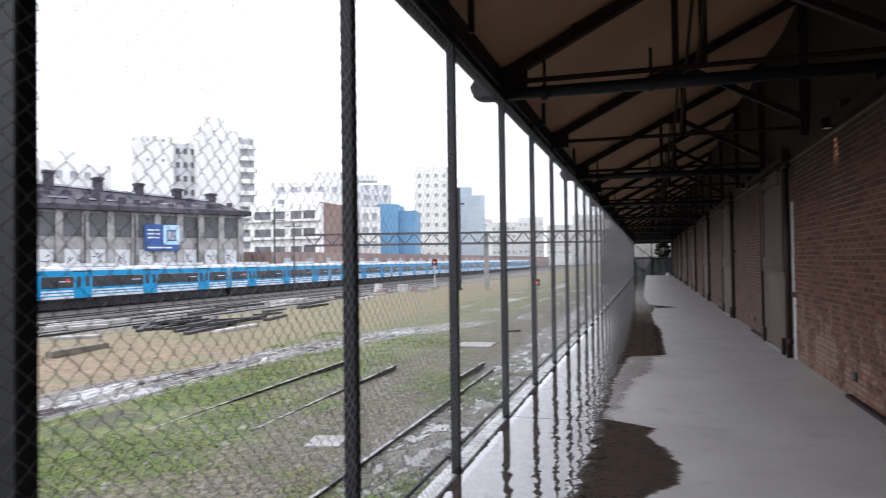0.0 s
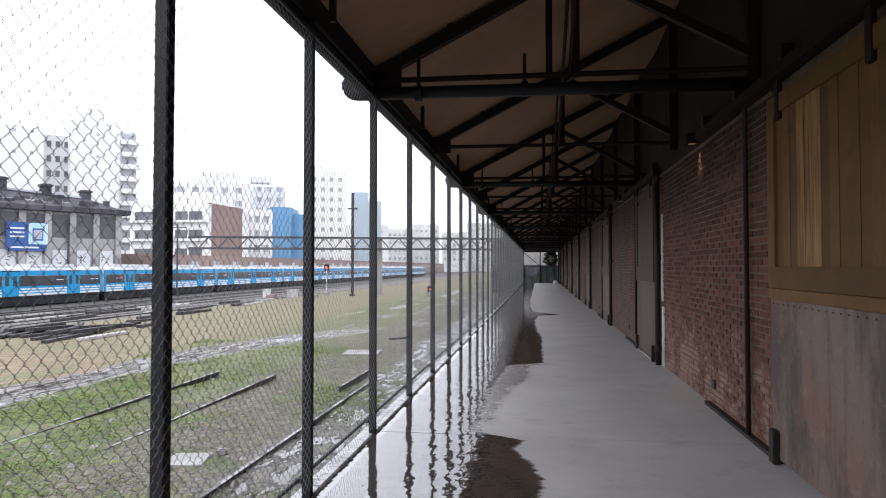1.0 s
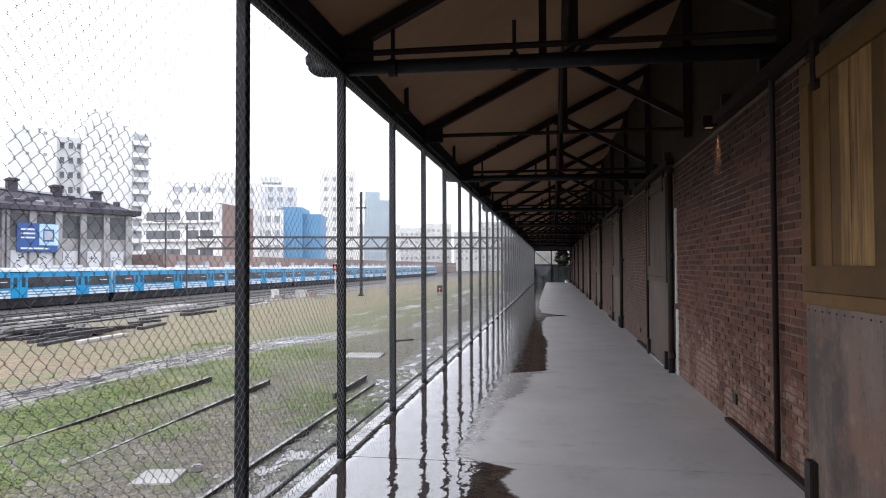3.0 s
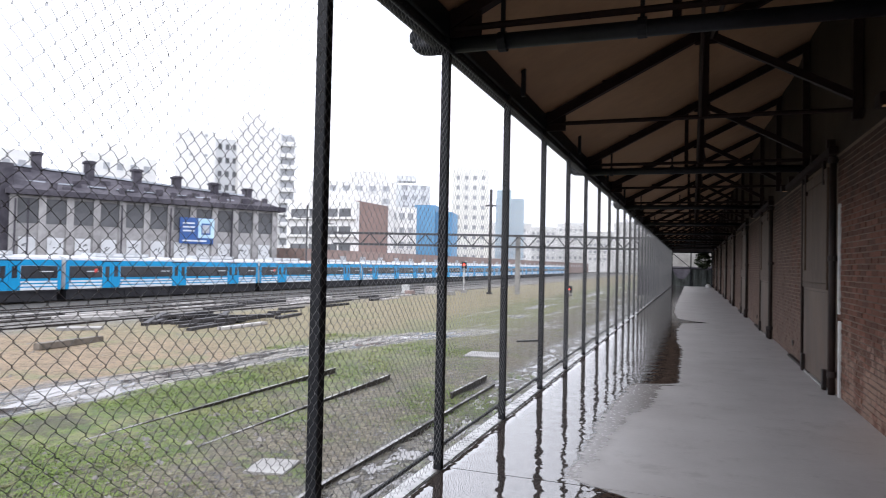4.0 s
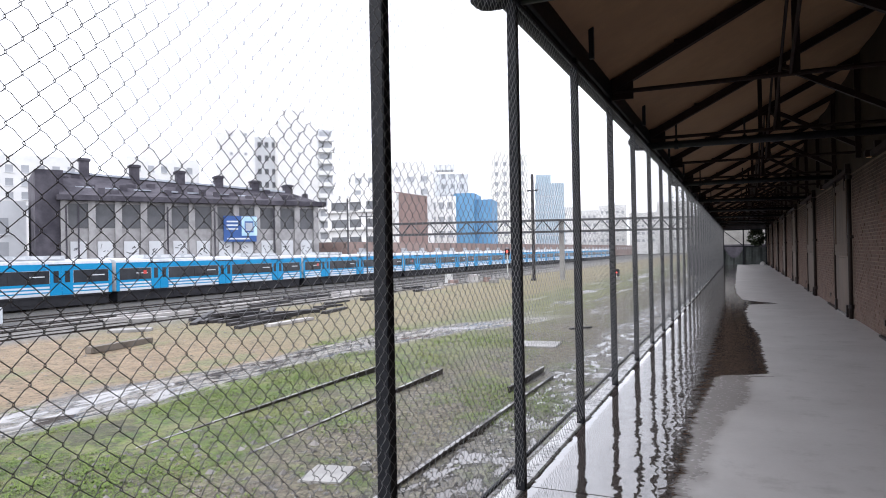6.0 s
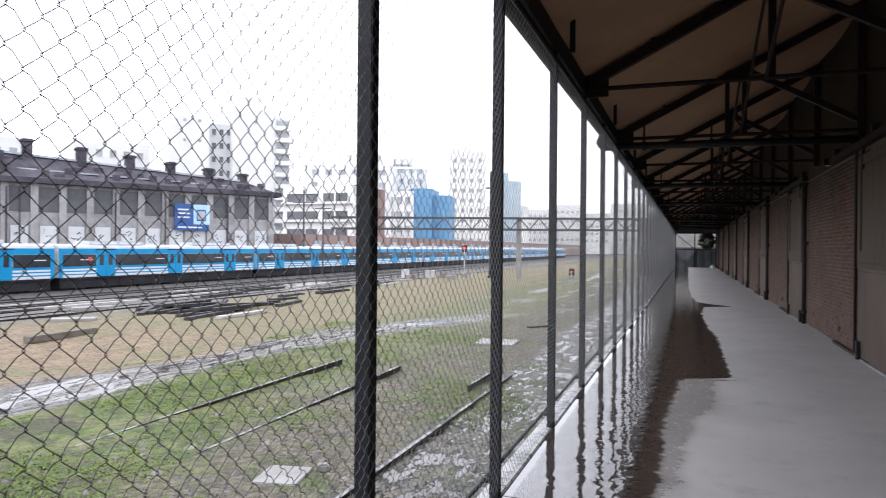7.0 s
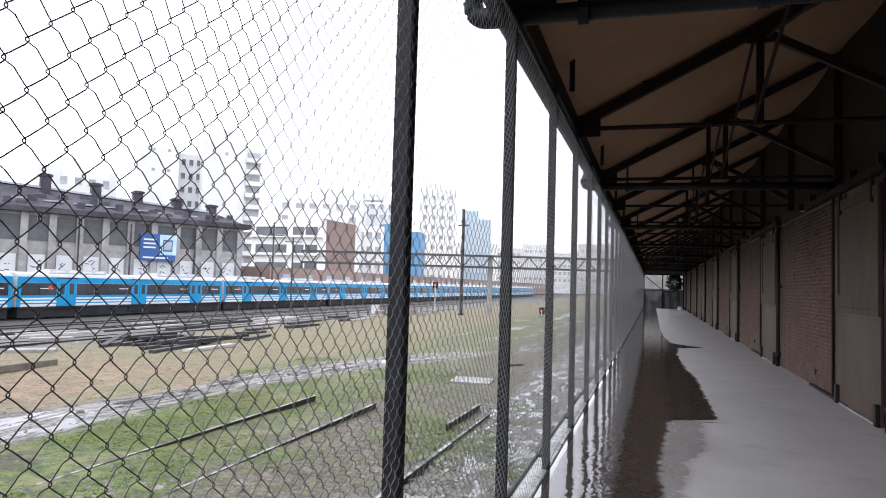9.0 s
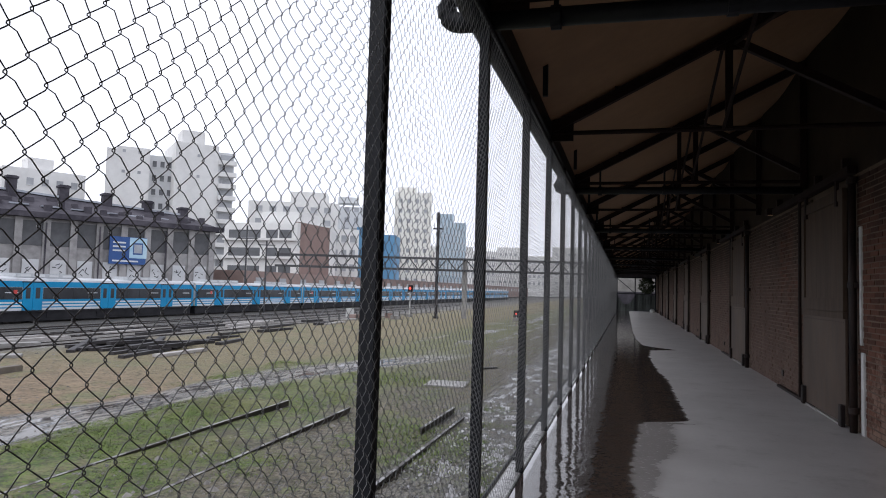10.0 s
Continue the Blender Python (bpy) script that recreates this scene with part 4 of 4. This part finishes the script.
# ---- train ----
def make_car(m):
    """One commuter train car, 24.5 m long, its near side on x = 0 and its length along y."""
    c = thing("train_car", "blue and white electric commuter train car with dark windows", "train", m, "train cars")
    L = 24.1
    part("body", cube(-2.9, 0.0, 0.0, L, 0.92, 3.15, 0.04), TRAIN_WHITE, c)
    bm = bmesh.new()
    secs = [[bm.verts.new((x, yy, z)) for x, z in ((0.0, 3.15), (-0.08, 3.34), (-0.6, 3.46), (-1.45, 3.52), (-2.3, 3.46), (-2.82, 3.34), (-2.9, 3.15))] for yy in (0, L)]
    for i in range(6):
        bm.faces.new((secs[0][i], secs[0][i + 1], secs[1][i + 1], secs[1][i]))
    bm.faces.new(secs[0])
    bm.faces.new(secs[1])
    part("roof", bm, TRAIN_ROOF, c, "pale grey roof")
    for y0 in (3.2, 15.0):
        u = part("air_unit", cube(-2.2, -0.5, y0, y0 + 5.6, 3.44, 3.78, 0.05), TRAIN_ROOF, c, "grey roof air conditioning unit")
        for i in range(4):
            part("grille", cube(-0.52, -0.49, y0 + 0.4 + 1.3 * i, y0 + 1.3 + 1.3 * i, 3.54, 3.70), RENDER_GREY, u)
    part("upper_band", cube(-0.02, 0.012, 0, L, 2.72, 3.17), BLUE, c, "bright blue band above the windows")
    for z0, z1 in ((1.60, 1.78), (1.36, 1.46), (1.12, 1.21)):
        part("stripe", cube(-0.02, 0.010, 0, L, z0, z1), BLUE, c, "thin blue stripe")
    spans = ((0.32, 3.36), (5.24, 11.16), (13.04, 18.96), (20.84, 23.78))
    for a, b in spans:
        w = part("window_band", cube(-0.02, 0.016, a, b, 1.78, 2.70, 0.004), TRAIN_GLASS, c, "dark tinted window band")
        n = max(1, round((b - a) / 1.5))
        for i in range(1, n):
            part("mullion", cube(0.012, 0.022, a + (b - a) * i / n - 0.03, a + (b - a) * i / n + 0.03, 1.78, 2.70), TRAIN_DARK, w)
        part("window_mark", cube(0.014, 0.021, b - 1.5, b - 0.35, 2.26, 2.33), TRAIN_WHITE, w, "pale line of small print")
    for yc in (4.3, 12.1, 19.9):
        for s in (-1, 1):
            d = part("door", cube(-0.02, 0.03, yc + (0.01 if s > 0 else -0.90), yc + (0.90 if s > 0 else -0.01), 0.94, 3.08, 0.01), BLUE, c, "bright blue sliding door")
            part("door_window", cube(0.028, 0.036, yc + s * 0.44 - 0.2, yc + s * 0.44 + 0.2, 1.84, 2.68), TRAIN_GLASS, d)
        part("door_header", cube(-0.01, 0.05, yc - 1.0, yc + 1.0, 3.08, 3.16), TRAIN_DARK, c)
    part("end_panel", cube(-0.02, 0.02, 0.0, 0.3, 0.92, 3.15), BLUE, c)
    part("end_panel", cube(-0.02, 0.02, L - 0.3, L, 0.92, 3.15), BLUE, c)
    part("notice", cube(0.014, 0.022, 2.6, 2.92, 2.2, 2.5), RED_PAINT, c, "small red notice")
    for i, (ya, yb, zb) in enumerate(((5.8, 8.4, 0.30), (8.7, 10.6, 0.42), (11.0, 14.2, 0.26), (14.5, 16.0, 0.40), (16.3, 18.2, 0.32))):
        part("equipment_box", cube(-2.6, -0.10 - 0.03 * (i % 2), ya, yb, zb, 0.90, 0.03), TRAIN_DARK, c, "dark underframe equipment")
    # solid dark panel: shade between the underframe parts built as a surface
    part("skirt", cube(-2.7, -0.14, 0.2, L - 0.2, 0.10, 0.80), TRAIN_DARK, c, "dark panel for the underframe and the shade between its parts")
    part("sole_bar", cube(-2.75, -0.03, 0.2, L - 0.2, 0.78, 0.92), TRAIN_DARK, c)
    part("gangway", cube(-2.2, -0.6, L, L + 0.4, 0.7, 3.2), TRAIN_DARK, c, "dark gangway bellows")
    for yc in (3.6, 20.5):
        b = part("bogie", cube(-2.4, -0.3, yc - 1.7, yc + 1.7, 0.25, 0.75, 0.03), TRAIN_DARK, c, "dark wheel bogie")
        for s in (-1.2, 1.2):
            part("wheel", tube(bmesh.new(), [(-0.45, yc + s, 0.45), (-0.28, yc + s, 0.45)], 0.45, 18), RAIL, b)
    return c


TRAIN_Z = -1.96
car = make_car(pose(-45.0, 39.5 - 24.5 * 2, TRAIN_Z))
for k in range(-1, 9):
    copy_thing(car, pose(-45.0, 39.5 + 24.5 * k, TRAIN_Z))
for x in (-45.75, -47.4):
    rail(x, -40, 290, TRAIN_Z - 0.14, 0, "worn rail under the train")


# ---- buildings beyond the tracks ----
def far(az, r, z=0.0):
    a = radians(az)
    return Vector((-r * math.sin(a), 2.5 + r * math.cos(a), z))


def building(name, label, p0, p1, depth, top, material, ground=-1.7):
    """A block whose front runs from p0 to p1; local x along the front, y inwards. Returns it with its width."""
    d = (p1 - p0)
    width = Vector((d.x, d.y)).length
    turn = math.degrees(math.atan2(d.y, d.x))
    b = thing(name, label, "building", pose(p0.x, p0.y, ground, 0, 0, turn))
    part("wall", cube(0, width, 0, depth, 0, top - ground), material, b)
    return b, width


def windows(b, x0, x1, cols, z0, z1, floors, w, h, sill=True, y=0.0, material=None, name="window"):
    first_one = None
    for i in range(cols):
        for j in range(floors):
            x = x0 + (x1 - x0) * (i + 0.5) / cols
            z = z0 + (z1 - z0) * (j + 0.5) / floors
            if first_one is None:
                first_one = part(name, cube(-w / 2, w / 2, -0.06, 0.1, -h / 2, h / 2), material or PANE, b)
                first_one.matrix_basis = pose(x, y, z)
                if sill:
                    part("sill", cube(-w / 2 - 0.12, w / 2 + 0.12, -0.22, 0.0, -h / 2 - 0.15, -h / 2), RENDER_GREY, first_one)
            else:
                o = again(first_one, b, pose(x, y, z))
                if sill:
                    again(first_one.children[0], o)


# the sooty railway building with chimneys
P0, P1 = far(53.9, 90), far(35.1, 98)
old, W = building("railway_building", "long sooty stone railway building with chimneys and a billboard", P0, P1, 14, 8.5, STONE)
gz = 1.7
part("cornice", cube(-0.8, W + 1.4, -0.9, 14, 8.5 + gz, 9.15 + gz, 0.05), SOOT, old, "dark overhanging cornice")
bm = bmesh.new()
q = [bm.verts.new(c) for c in ((-0.5, -0.4, 9.15 + gz), (W + 0.5, -0.4, 9.15 + gz), (W - 1.5, 6, 11.0 + gz), (-0.5, 6, 12.5 + gz), (-0.5, 14, 9.15 + gz), (W + 0.5, 14, 9.15 + gz))]
for f in ((0, 1, 2, 3), (3, 2, 5, 4), (1, 5, 2), (0, 3, 4)):
    bm.faces.new([q[k] for k in f])
part("roof", bm, SOOT, old, "dark sooty pitched roof")
# pale bars and the ridge strip paint white glints onto the dark roof
for i in range(9):
    a = 1 + i * (W - 2) / 9
    part("skylight", bar(bmesh.new(), (a + 0.4, 2.3, 10.35 + gz - 0.07 * i), (a + 2.4, 2.3, 10.35 + gz - 0.07 * i), 0.5, 0.18), SLATE, old, "pale bar painting a glint on the roof")
part("ridge_flashing", bar(bmesh.new(), (0, 6, 12.55 + gz), (W - 2, 6, 11.05 + gz), 0.9, 0.25), SLATE, old)
for f in (0.089, 0.275, 0.457, 0.621, 0.786, 0.945):
    h = 2.1 - 1.1 * f
    zr = 12.5 + gz - 1.5 * f
    ch = part("chimney", cube(W * f - 0.55, W * f + 0.55, 5.4, 6.6, zr - 0.6, zr + h, 0.04), SOOT, old, "dark chimney stack")
    part("cap", cube(W * f - 0.7, W * f + 0.7, 5.25, 6.75, zr + h - 0.35, zr + h - 0.1), SOOT, ch)
orn = random.Random(8)
for i in range(26):
    x = W * (i + orn.uniform(0.1, 0.9)) / 26
    yy = orn.uniform(0.2, 4.6)
    h0 = 9.15 + gz + (yy + 0.4) * (0.52 - 0.21 * x / W)
    part("roof_block", cube(x - orn.uniform(0.2, 0.7), x + orn.uniform(0.2, 0.7), yy, yy + 0.6, h0 - 0.4, h0 + orn.uniform(0.15, 0.7)), SOOT, old, "dark roof ornament")
part("end_gable", cube(-2.9, -0.02, 0.4, 13, 0, 12.1 + gz), SOOT, old, "tall sooty end wall")
bays = 11
for i in range(bays + 1):
    x = W * i / bays
    part("pilaster", cube(x - 0.38, x + 0.38, -0.35, 0.0, 0, 8.5 + gz), STONE, old)
windows(old, 0, W, bays, 5.0 + gz, 8.4 + gz, 1, 2.35, 2.9, False, 0.0, DIM_WINDOW, "dark_window")
windows(old, 0, W, bays, 1.2 + gz, 3.9 + gz, 1, 1.7, 2.2, False, 0.0, RENDER_GREY, "boarded_window")
grf = random.Random(21)
for b_ob in [o for o in old.children if o.name.startswith("boarded_window")]:
    for i in range(5):
        x0, z0 = grf.uniform(-0.7, 0.3), grf.uniform(-0.9, 0.5)
        part("graffiti_stroke", bar(bmesh.new(), (x0, -0.075, z0), (x0 + grf.uniform(0.1, 0.5), -0.075, z0 + grf.uniform(-0.4, 0.6)), 0.02, 0.10), DIM_WINDOW, b_ob)
for f in (0.005, 0.045, 0.36, 0.545, 0.80):
    part("downpipe", tube(bmesh.new(), [(W * f, -0.42, 0.0), (W * f, -0.42, 8.0 + gz)], 0.09, 8), SOOT, old, "dark rain downpipe")
bb = thing("billboard", "blue printed advertising billboard with a pale picture", "billboard", pose(P0.x, P0.y, -1.7, 0, 0, math.degrees(math.atan2((P1 - P0).y, (P1 - P0).x))))
part("panel", cube(W * 0.580, W * 0.719, -0.62, -0.42, 3.5 + gz, 6.95 + gz), BILL_BLUE, bb)
part("picture", cube(W * 0.655, W * 0.722, -0.64, -0.622, 4.3 + gz, 6.9 + gz), BILL_SKY, bb, "pale picture area")
part("picture_frame", cube(W * 0.668, W * 0.706, -0.652, -0.642, 4.75 + gz, 6.25 + gz, 0.004), BILL_BLUE, bb, "dark printed screen shape")
part("picture_screen", cube(W * 0.672, W * 0.702, -0.66, -0.654, 4.95 + gz, 6.05 + gz), SLATE, bb)
for z in (6.2, 5.7, 5.2, 3.9):
    part("text_bar", cube(W * 0.592, W * (0.64 if z > 4.5 else 0.69), -0.64, -0.622, z + gz - 0.1, z + gz + 0.1), TRAIN_WHITE, bb, "pale unreadable line of print")

# low grey block further along the tracks
low_b, W2 = building("side_building", "grey low building beyond the train", far(64.5, 98), far(56.3, 98), 12, 8.9, RENDER_GREY)
windows(low_b, 0.5, W2 - 0.5, 3, 3, 9, 2, 1.6, 2.0)
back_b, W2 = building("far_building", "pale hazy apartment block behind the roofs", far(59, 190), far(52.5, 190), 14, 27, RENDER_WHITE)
windows(back_b, 1, W2 - 1, 6, 14, 27, 4, 1.6, 1.8)
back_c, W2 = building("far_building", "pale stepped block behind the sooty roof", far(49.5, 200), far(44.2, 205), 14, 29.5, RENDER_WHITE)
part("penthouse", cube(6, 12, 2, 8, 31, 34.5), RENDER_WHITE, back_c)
windows(back_c, 1, W2 - 1, 5, 22, 30, 2, 1.6, 1.8)

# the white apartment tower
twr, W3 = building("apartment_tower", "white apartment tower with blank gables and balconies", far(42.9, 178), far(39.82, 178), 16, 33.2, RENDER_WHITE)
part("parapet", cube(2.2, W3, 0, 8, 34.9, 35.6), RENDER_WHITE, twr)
windows(twr, 2, 9, 2, 27, 37, 2, 0.7, 0.7, False)
mid, W4 = building("apartment_tower", "pale recessed tower bay with small windows", far(39.82, 181), far(37.97, 181), 14, 32.9, RENDER_GREY)
windows(mid, 0.2, W4 - 0.2, 3, 6, 34.2, 8, 0.95, 1.5, True, 0.0, HAZY_WINDOW)
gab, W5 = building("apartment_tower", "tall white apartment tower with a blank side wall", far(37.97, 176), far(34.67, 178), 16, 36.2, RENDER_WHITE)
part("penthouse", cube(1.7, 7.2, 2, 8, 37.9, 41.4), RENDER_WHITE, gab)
windows(gab, 2, 9, 1, 27, 37.5, 2, 0.7, 0.7, False)
bal, W6 = building("apartment_tower", "apartment front with stacked open balconies", far(34.67, 178.5), far(33.45, 179), 14, 34.8, RENDER_GREY)
for j in range(11):
    z = 3.2 + j * 3.0
    bl = part("balcony", cube(0.0, W6 + 0.5, -1.6, 0.0, z, z + 1.1), RENDER_WHITE, bal, "white balcony front")
    part("opening", cube(0.4, W6 - 0.3, -0.1, 0.05, z + 1.15, z + 2.7), PANE, bl, "dark balcony recess")

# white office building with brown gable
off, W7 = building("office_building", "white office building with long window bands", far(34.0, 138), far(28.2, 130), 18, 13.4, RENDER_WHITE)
for z in (3.4, 6.9, 10.4):
    band = part("window_band", cube(1.0, W7 - 1.2, -0.08, 0.2, z + 1.7, z + 3.3), HAZY_WINDOW, off, "dark window band")
    for f, half in ((0.30, 0.2), (0.56, 0.6), (0.80, 0.15)):
        part("pier", cube(1 + (W7 - 2.2) * f - half, 1 + (W7 - 2.2) * f + half, -0.14, 0.2, z + 1.7, z + 3.3), RENDER_WHITE, band)
    part("ledge", cube(0, W7, -0.7, 0.0, z + 1.2, z + 1.6), RENDER_WHITE, off)
part("roof_room", cube(5, W7 - 2, 5, 14, 15.1, 17.8), RENDER_WHITE, off)
gable, W8 = building("office_building", "brown brick gable of the office building", far(28.15, 130.3), far(25.47, 142), 0.6, 13.6, BROWN_WALL)
upper, W9 = building("apartment_block", "white stepped apartment block behind the offices", far(32.2, 175), far(24.8, 172), 14, 22.6, RENDER_WHITE)
part("penthouse", cube(10.3, 19.5, 1, 9, 24.3, 27.1), RENDER_WHITE, upper)
windows(upper, 1, W9 - 1, 6, 17.5, 24, 2, 1.7, 1.4)
nxt, W10 = building("apartment_block", "white block with small dark windows", far(25.5, 150), far(23.0, 150), 14, 14.2, RENDER_WHITE)
windows(nxt, 0.4, W10 - 0.4, 3, 2.5, 15.4, 4, 1.2, 1.5)
gry, W11 = building("apartment_block", "pale grey apartment block in the distance", far(25.4, 195), far(21.85, 195), 14, 24.6, RENDER_GREY)
windows(gry, 0.6, W11 - 0.6, 4, 12, 27, 5, 1.3, 1.4)
part("penthouse", cube(2, 8, 2, 8, 27.7, 29.4), RENDER_GREY, gry)
blu, W12 = building("blue_building", "plain bright blue clad building", far(23.15, 175), far(21.4, 174), 12, 17.0, BLUE_WALL)
part("lower_wing", cube(W12, W12 + 4.4, 1.5, 12, 0, 17.0), BLUE_WALL, blu)
wide, W13 = building("station_wall", "long old red brick building behind the train", Vector((-57, 92, 0)), Vector((-56, 390, 0)), 6, 3.5, RED_WALL)
windows(wide, 1, W13 - 1, 40, 2.6, 4.6, 1, 2.2, 1.2, False)
yel, W14 = building("apartment_tower", "cream apartment tower with rows of windows", far(19.95, 215), far(16.75, 215), 14, 32.6, RENDER_CREAM)
windows(yel, 0.6, W14 - 0.6, 4, 4, 33, 9, 1.1, 1.3, False)
part("penthouse", cube(1, 7, 2, 8, 34.3, 36.2), RENDER_CREAM, yel)
arch, W15 = building("arched_building", "cream building with a dark arched roof", far(20.6, 228), far(16.4, 228), 10, 15.0, RENDER_CREAM)
windows(arch, 0.4, W15 - 0.4, 7, 8, 16, 2, 1.2, 1.6)
bm = bmesh.new()
arc_pts = [(11.0 + 3.4 * math.cos(a), 16.7 + 3.4 * math.sin(a)) for a in [math.pi * i / 10 for i in range(11)]]
fr = [[bm.verts.new((x, yy, z)) for x, z in arc_pts] for yy in (0.2, 8)]
for i in range(10):
    bm.faces.new((fr[0][i], fr[0][i + 1], fr[1][i + 1], fr[1][i]))
bm.faces.new(fr[0])
part("arched_roof", bm, SOOT, arch, "dark arched roof")
gls, W16 = building("glass_tower", "pale blue glass office tower", far(16.15, 240), far(13.7, 240), 16, 25.6, CURTAIN)
part("upper_block", cube(0.3, W16 * 0.55, 0.5, 12, 27.3, 30.4), CURTAIN, gls)
for i in range(1, 9):
    part("mullion", cube(W16 * i / 9 - 0.08, W16 * i / 9 + 0.08, -0.12, 0.0, 2, 27.3), RENDER_GREY, gls)
for j in range(1, 9):
    part("floor_band", cube(0, W16, -0.1, 0.0, 2.8 * j, 2.8 * j + 0.2), RENDER_GREY, gls)
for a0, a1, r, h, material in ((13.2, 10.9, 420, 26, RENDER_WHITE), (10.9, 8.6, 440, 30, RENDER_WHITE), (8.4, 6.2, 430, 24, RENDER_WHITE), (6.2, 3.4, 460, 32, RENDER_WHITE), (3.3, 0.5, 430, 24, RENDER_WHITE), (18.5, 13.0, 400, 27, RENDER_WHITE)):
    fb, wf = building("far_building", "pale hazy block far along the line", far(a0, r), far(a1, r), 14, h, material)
    windows(fb, 0.8, wf - 0.8, 5, 6, h, 4, 1.5, 1.6, False)

# ---- overhead line gantry, poles and signals ----
gan = thing("line_gantry", "dark steel lattice gantry spanning the tracks", "gantry")
A, B = far(30.2, 63.8), far(1.5, 64.5)
for z in (3.25, 4.3):
    part("chord", bar(bmesh.new(), (A.x, A.y, z), (B.x, B.y, z), 0.26, 0.2), DARK_METAL, gan)
for i in range(36):
    p, q2 = A.lerp(B, i / 36), A.lerp(B, (i + 1) / 36)
    lo, hi = (3.25, 4.3) if i % 2 else (4.3, 3.25)
    part("lattice", bar(bmesh.new(), (p.x, p.y, lo), (q2.x, q2.y, hi), 0.10, 0.10), DARK_METAL, gan)
for az, w in ((14.2, 0.2), (2.2, 0.2)):
    p = far(az, 62.6 if az > 10 else 64.5)
    part("post", cube(p.x - w, p.x + w, p.y - w, p.y + w, -1.9, 4.3), CONCRETE, gan, "gantry post")
for x, y, w, h, turn, material in ((-22.3, 58.4, 0.9, 0.7, 10, PALE_WOOD), (-21.2, 58.8, 0.5, 0.45, -20, RED_WALL), (-25.3, 59.6, 0.6, 0.8, 5, WHITE_PAINT), (-19.9, 57.0, 0.8, 0.35, 30, CONCRETE), (-24.0, 57.6, 0.7, 0.3, -12, RED_WALL)):
    crate = part("crate", cube(-w / 2, w / 2, -w / 2, w / 2, 0, h, 0.02), material)
    crate.matrix_basis = pose(x, y, ground_z(x, y) - 0.02, 0, 0, turn)
    tagged(crate, "small battered box standing on the ballast near the signals", "box", "boxes by the signals")
mast = thing("line_mast", "thin dark overhead line mast with cross arms", "mast", pose(far(32.4, 85).x, far(32.4, 85).y, -2.0))
part("shaft", tube(bmesh.new(), [(0, 0, 0), (0, 0, 10.6)], 0.11, 8), DARK_METAL, mast)
for z in (9.0, 10.0):
    part("cross_arm", bar(bmesh.new(), (-1.3, -0.4, z), (1.3, 0.4, z), 0.1, 0.1), DARK_METAL, mast)
mast = thing("line_mast", "short dark overhead line mast beyond the train", "mast", pose(far(30.8, 85).x, far(30.8, 85).y, -2.0))
part("shaft", tube(bmesh.new(), [(0, 0, 0), (0, 0, 8.8)], 0.10, 8), DARK_METAL, mast)
part("cross_arm", bar(bmesh.new(), (-1.0, -0.3, 8.3), (1.0, 0.3, 8.3), 0.1, 0.1), DARK_METAL, mast)
cabinet = thing("trackside_cabinet", "small white trackside equipment cabinet", "cabinet", pose(-37.6, 25.2, ground_z(-37.6, 25.2)))
part("box", cube(-0.4, 0.4, -0.55, 0.55, 0.1, 1.0, 0.03), TRAIN_WHITE, cabinet)
part("plinth", cube(-0.36, 0.36, -0.5, 0.5, -0.1, 0.1), CONCRETE, cabinet)
pole = thing("line_pole", "tall dark timber pole beside the tracks", "pole", pose(-17.6, 61.5, GZ - 0.4))
part("shaft", tube(bmesh.new(), [(0, 0, 0), (0, 0, 10.2)], 0.15, 10), SLEEPER, pole)
part("cross_arm", cube(-0.5, 0.5, -0.05, 0.05, 8.6, 8.75), SLEEPER, pole)
part("foot", cube(-0.22, 0.22, -0.22, 0.22, 0, 0.6, 0.03), SLEEPER, pole)


def signal(x, y, h, label):
    s = thing("rail_signal", label, "signal", pose(x, y, GZ - 0.1), "signals")
    part("mast", tube(bmesh.new(), [(0, 0, 0), (0, 0, h)], 0.06, 8), WHITE_PAINT, s)
    part("head", cube(-0.25, 0.25, -0.05, 0.12, h - 0.3, h + 0.35, 0.04), TRAIN_DARK, s)
    part("lens", tube(bmesh.new(), [(0, -0.05, h + 0.05), (0, -0.09, h + 0.05)], 0.10 if h > 2 else 0.06, 14), RED_GLOW, s, "lit red lens")
    part("base", cube(-0.25, 0.25, -0.2, 0.2, 0, 0.35), CONCRETE, s)


signal(-20.5, 62.6, 2.75, "track signal on a white mast showing red")
signal(-10.4, 63.0, 0.7, "low track signal showing red")

# bricks of the wall where the walk begins, one by one
rng = random.Random(11)
shapes = []
for i in range(4):
    bm = bmesh.new()
    box(bm, rng.uniform(-0.006, 0.001), 0.02, rng.uniform(0, 0.006), rng.uniform(0.228, 0.238), 0.0, rng.uniform(0.046, 0.051))
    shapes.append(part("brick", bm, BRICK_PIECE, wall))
used = [False] * 4
row = 0
z = 0.01
while z < 1.98:
    yy = 6.2 - (0.125 if row % 2 else 0.0)
    while yy < 11.25:
        if near(max(yy, 6.2), z) and yy + 0.238 <= 11.25:
            s = rng.randrange(4)
            m = pose(WALL, yy, z + rng.uniform(-0.003, 0.003), rng.uniform(-0.4, 0.4), 0, 0)
            if used[s]:
                again(shapes[s], wall, m)
            else:
                shapes[s].matrix_basis, used[s] = m, True
        yy += 0.25
    z += 0.064
    row += 1
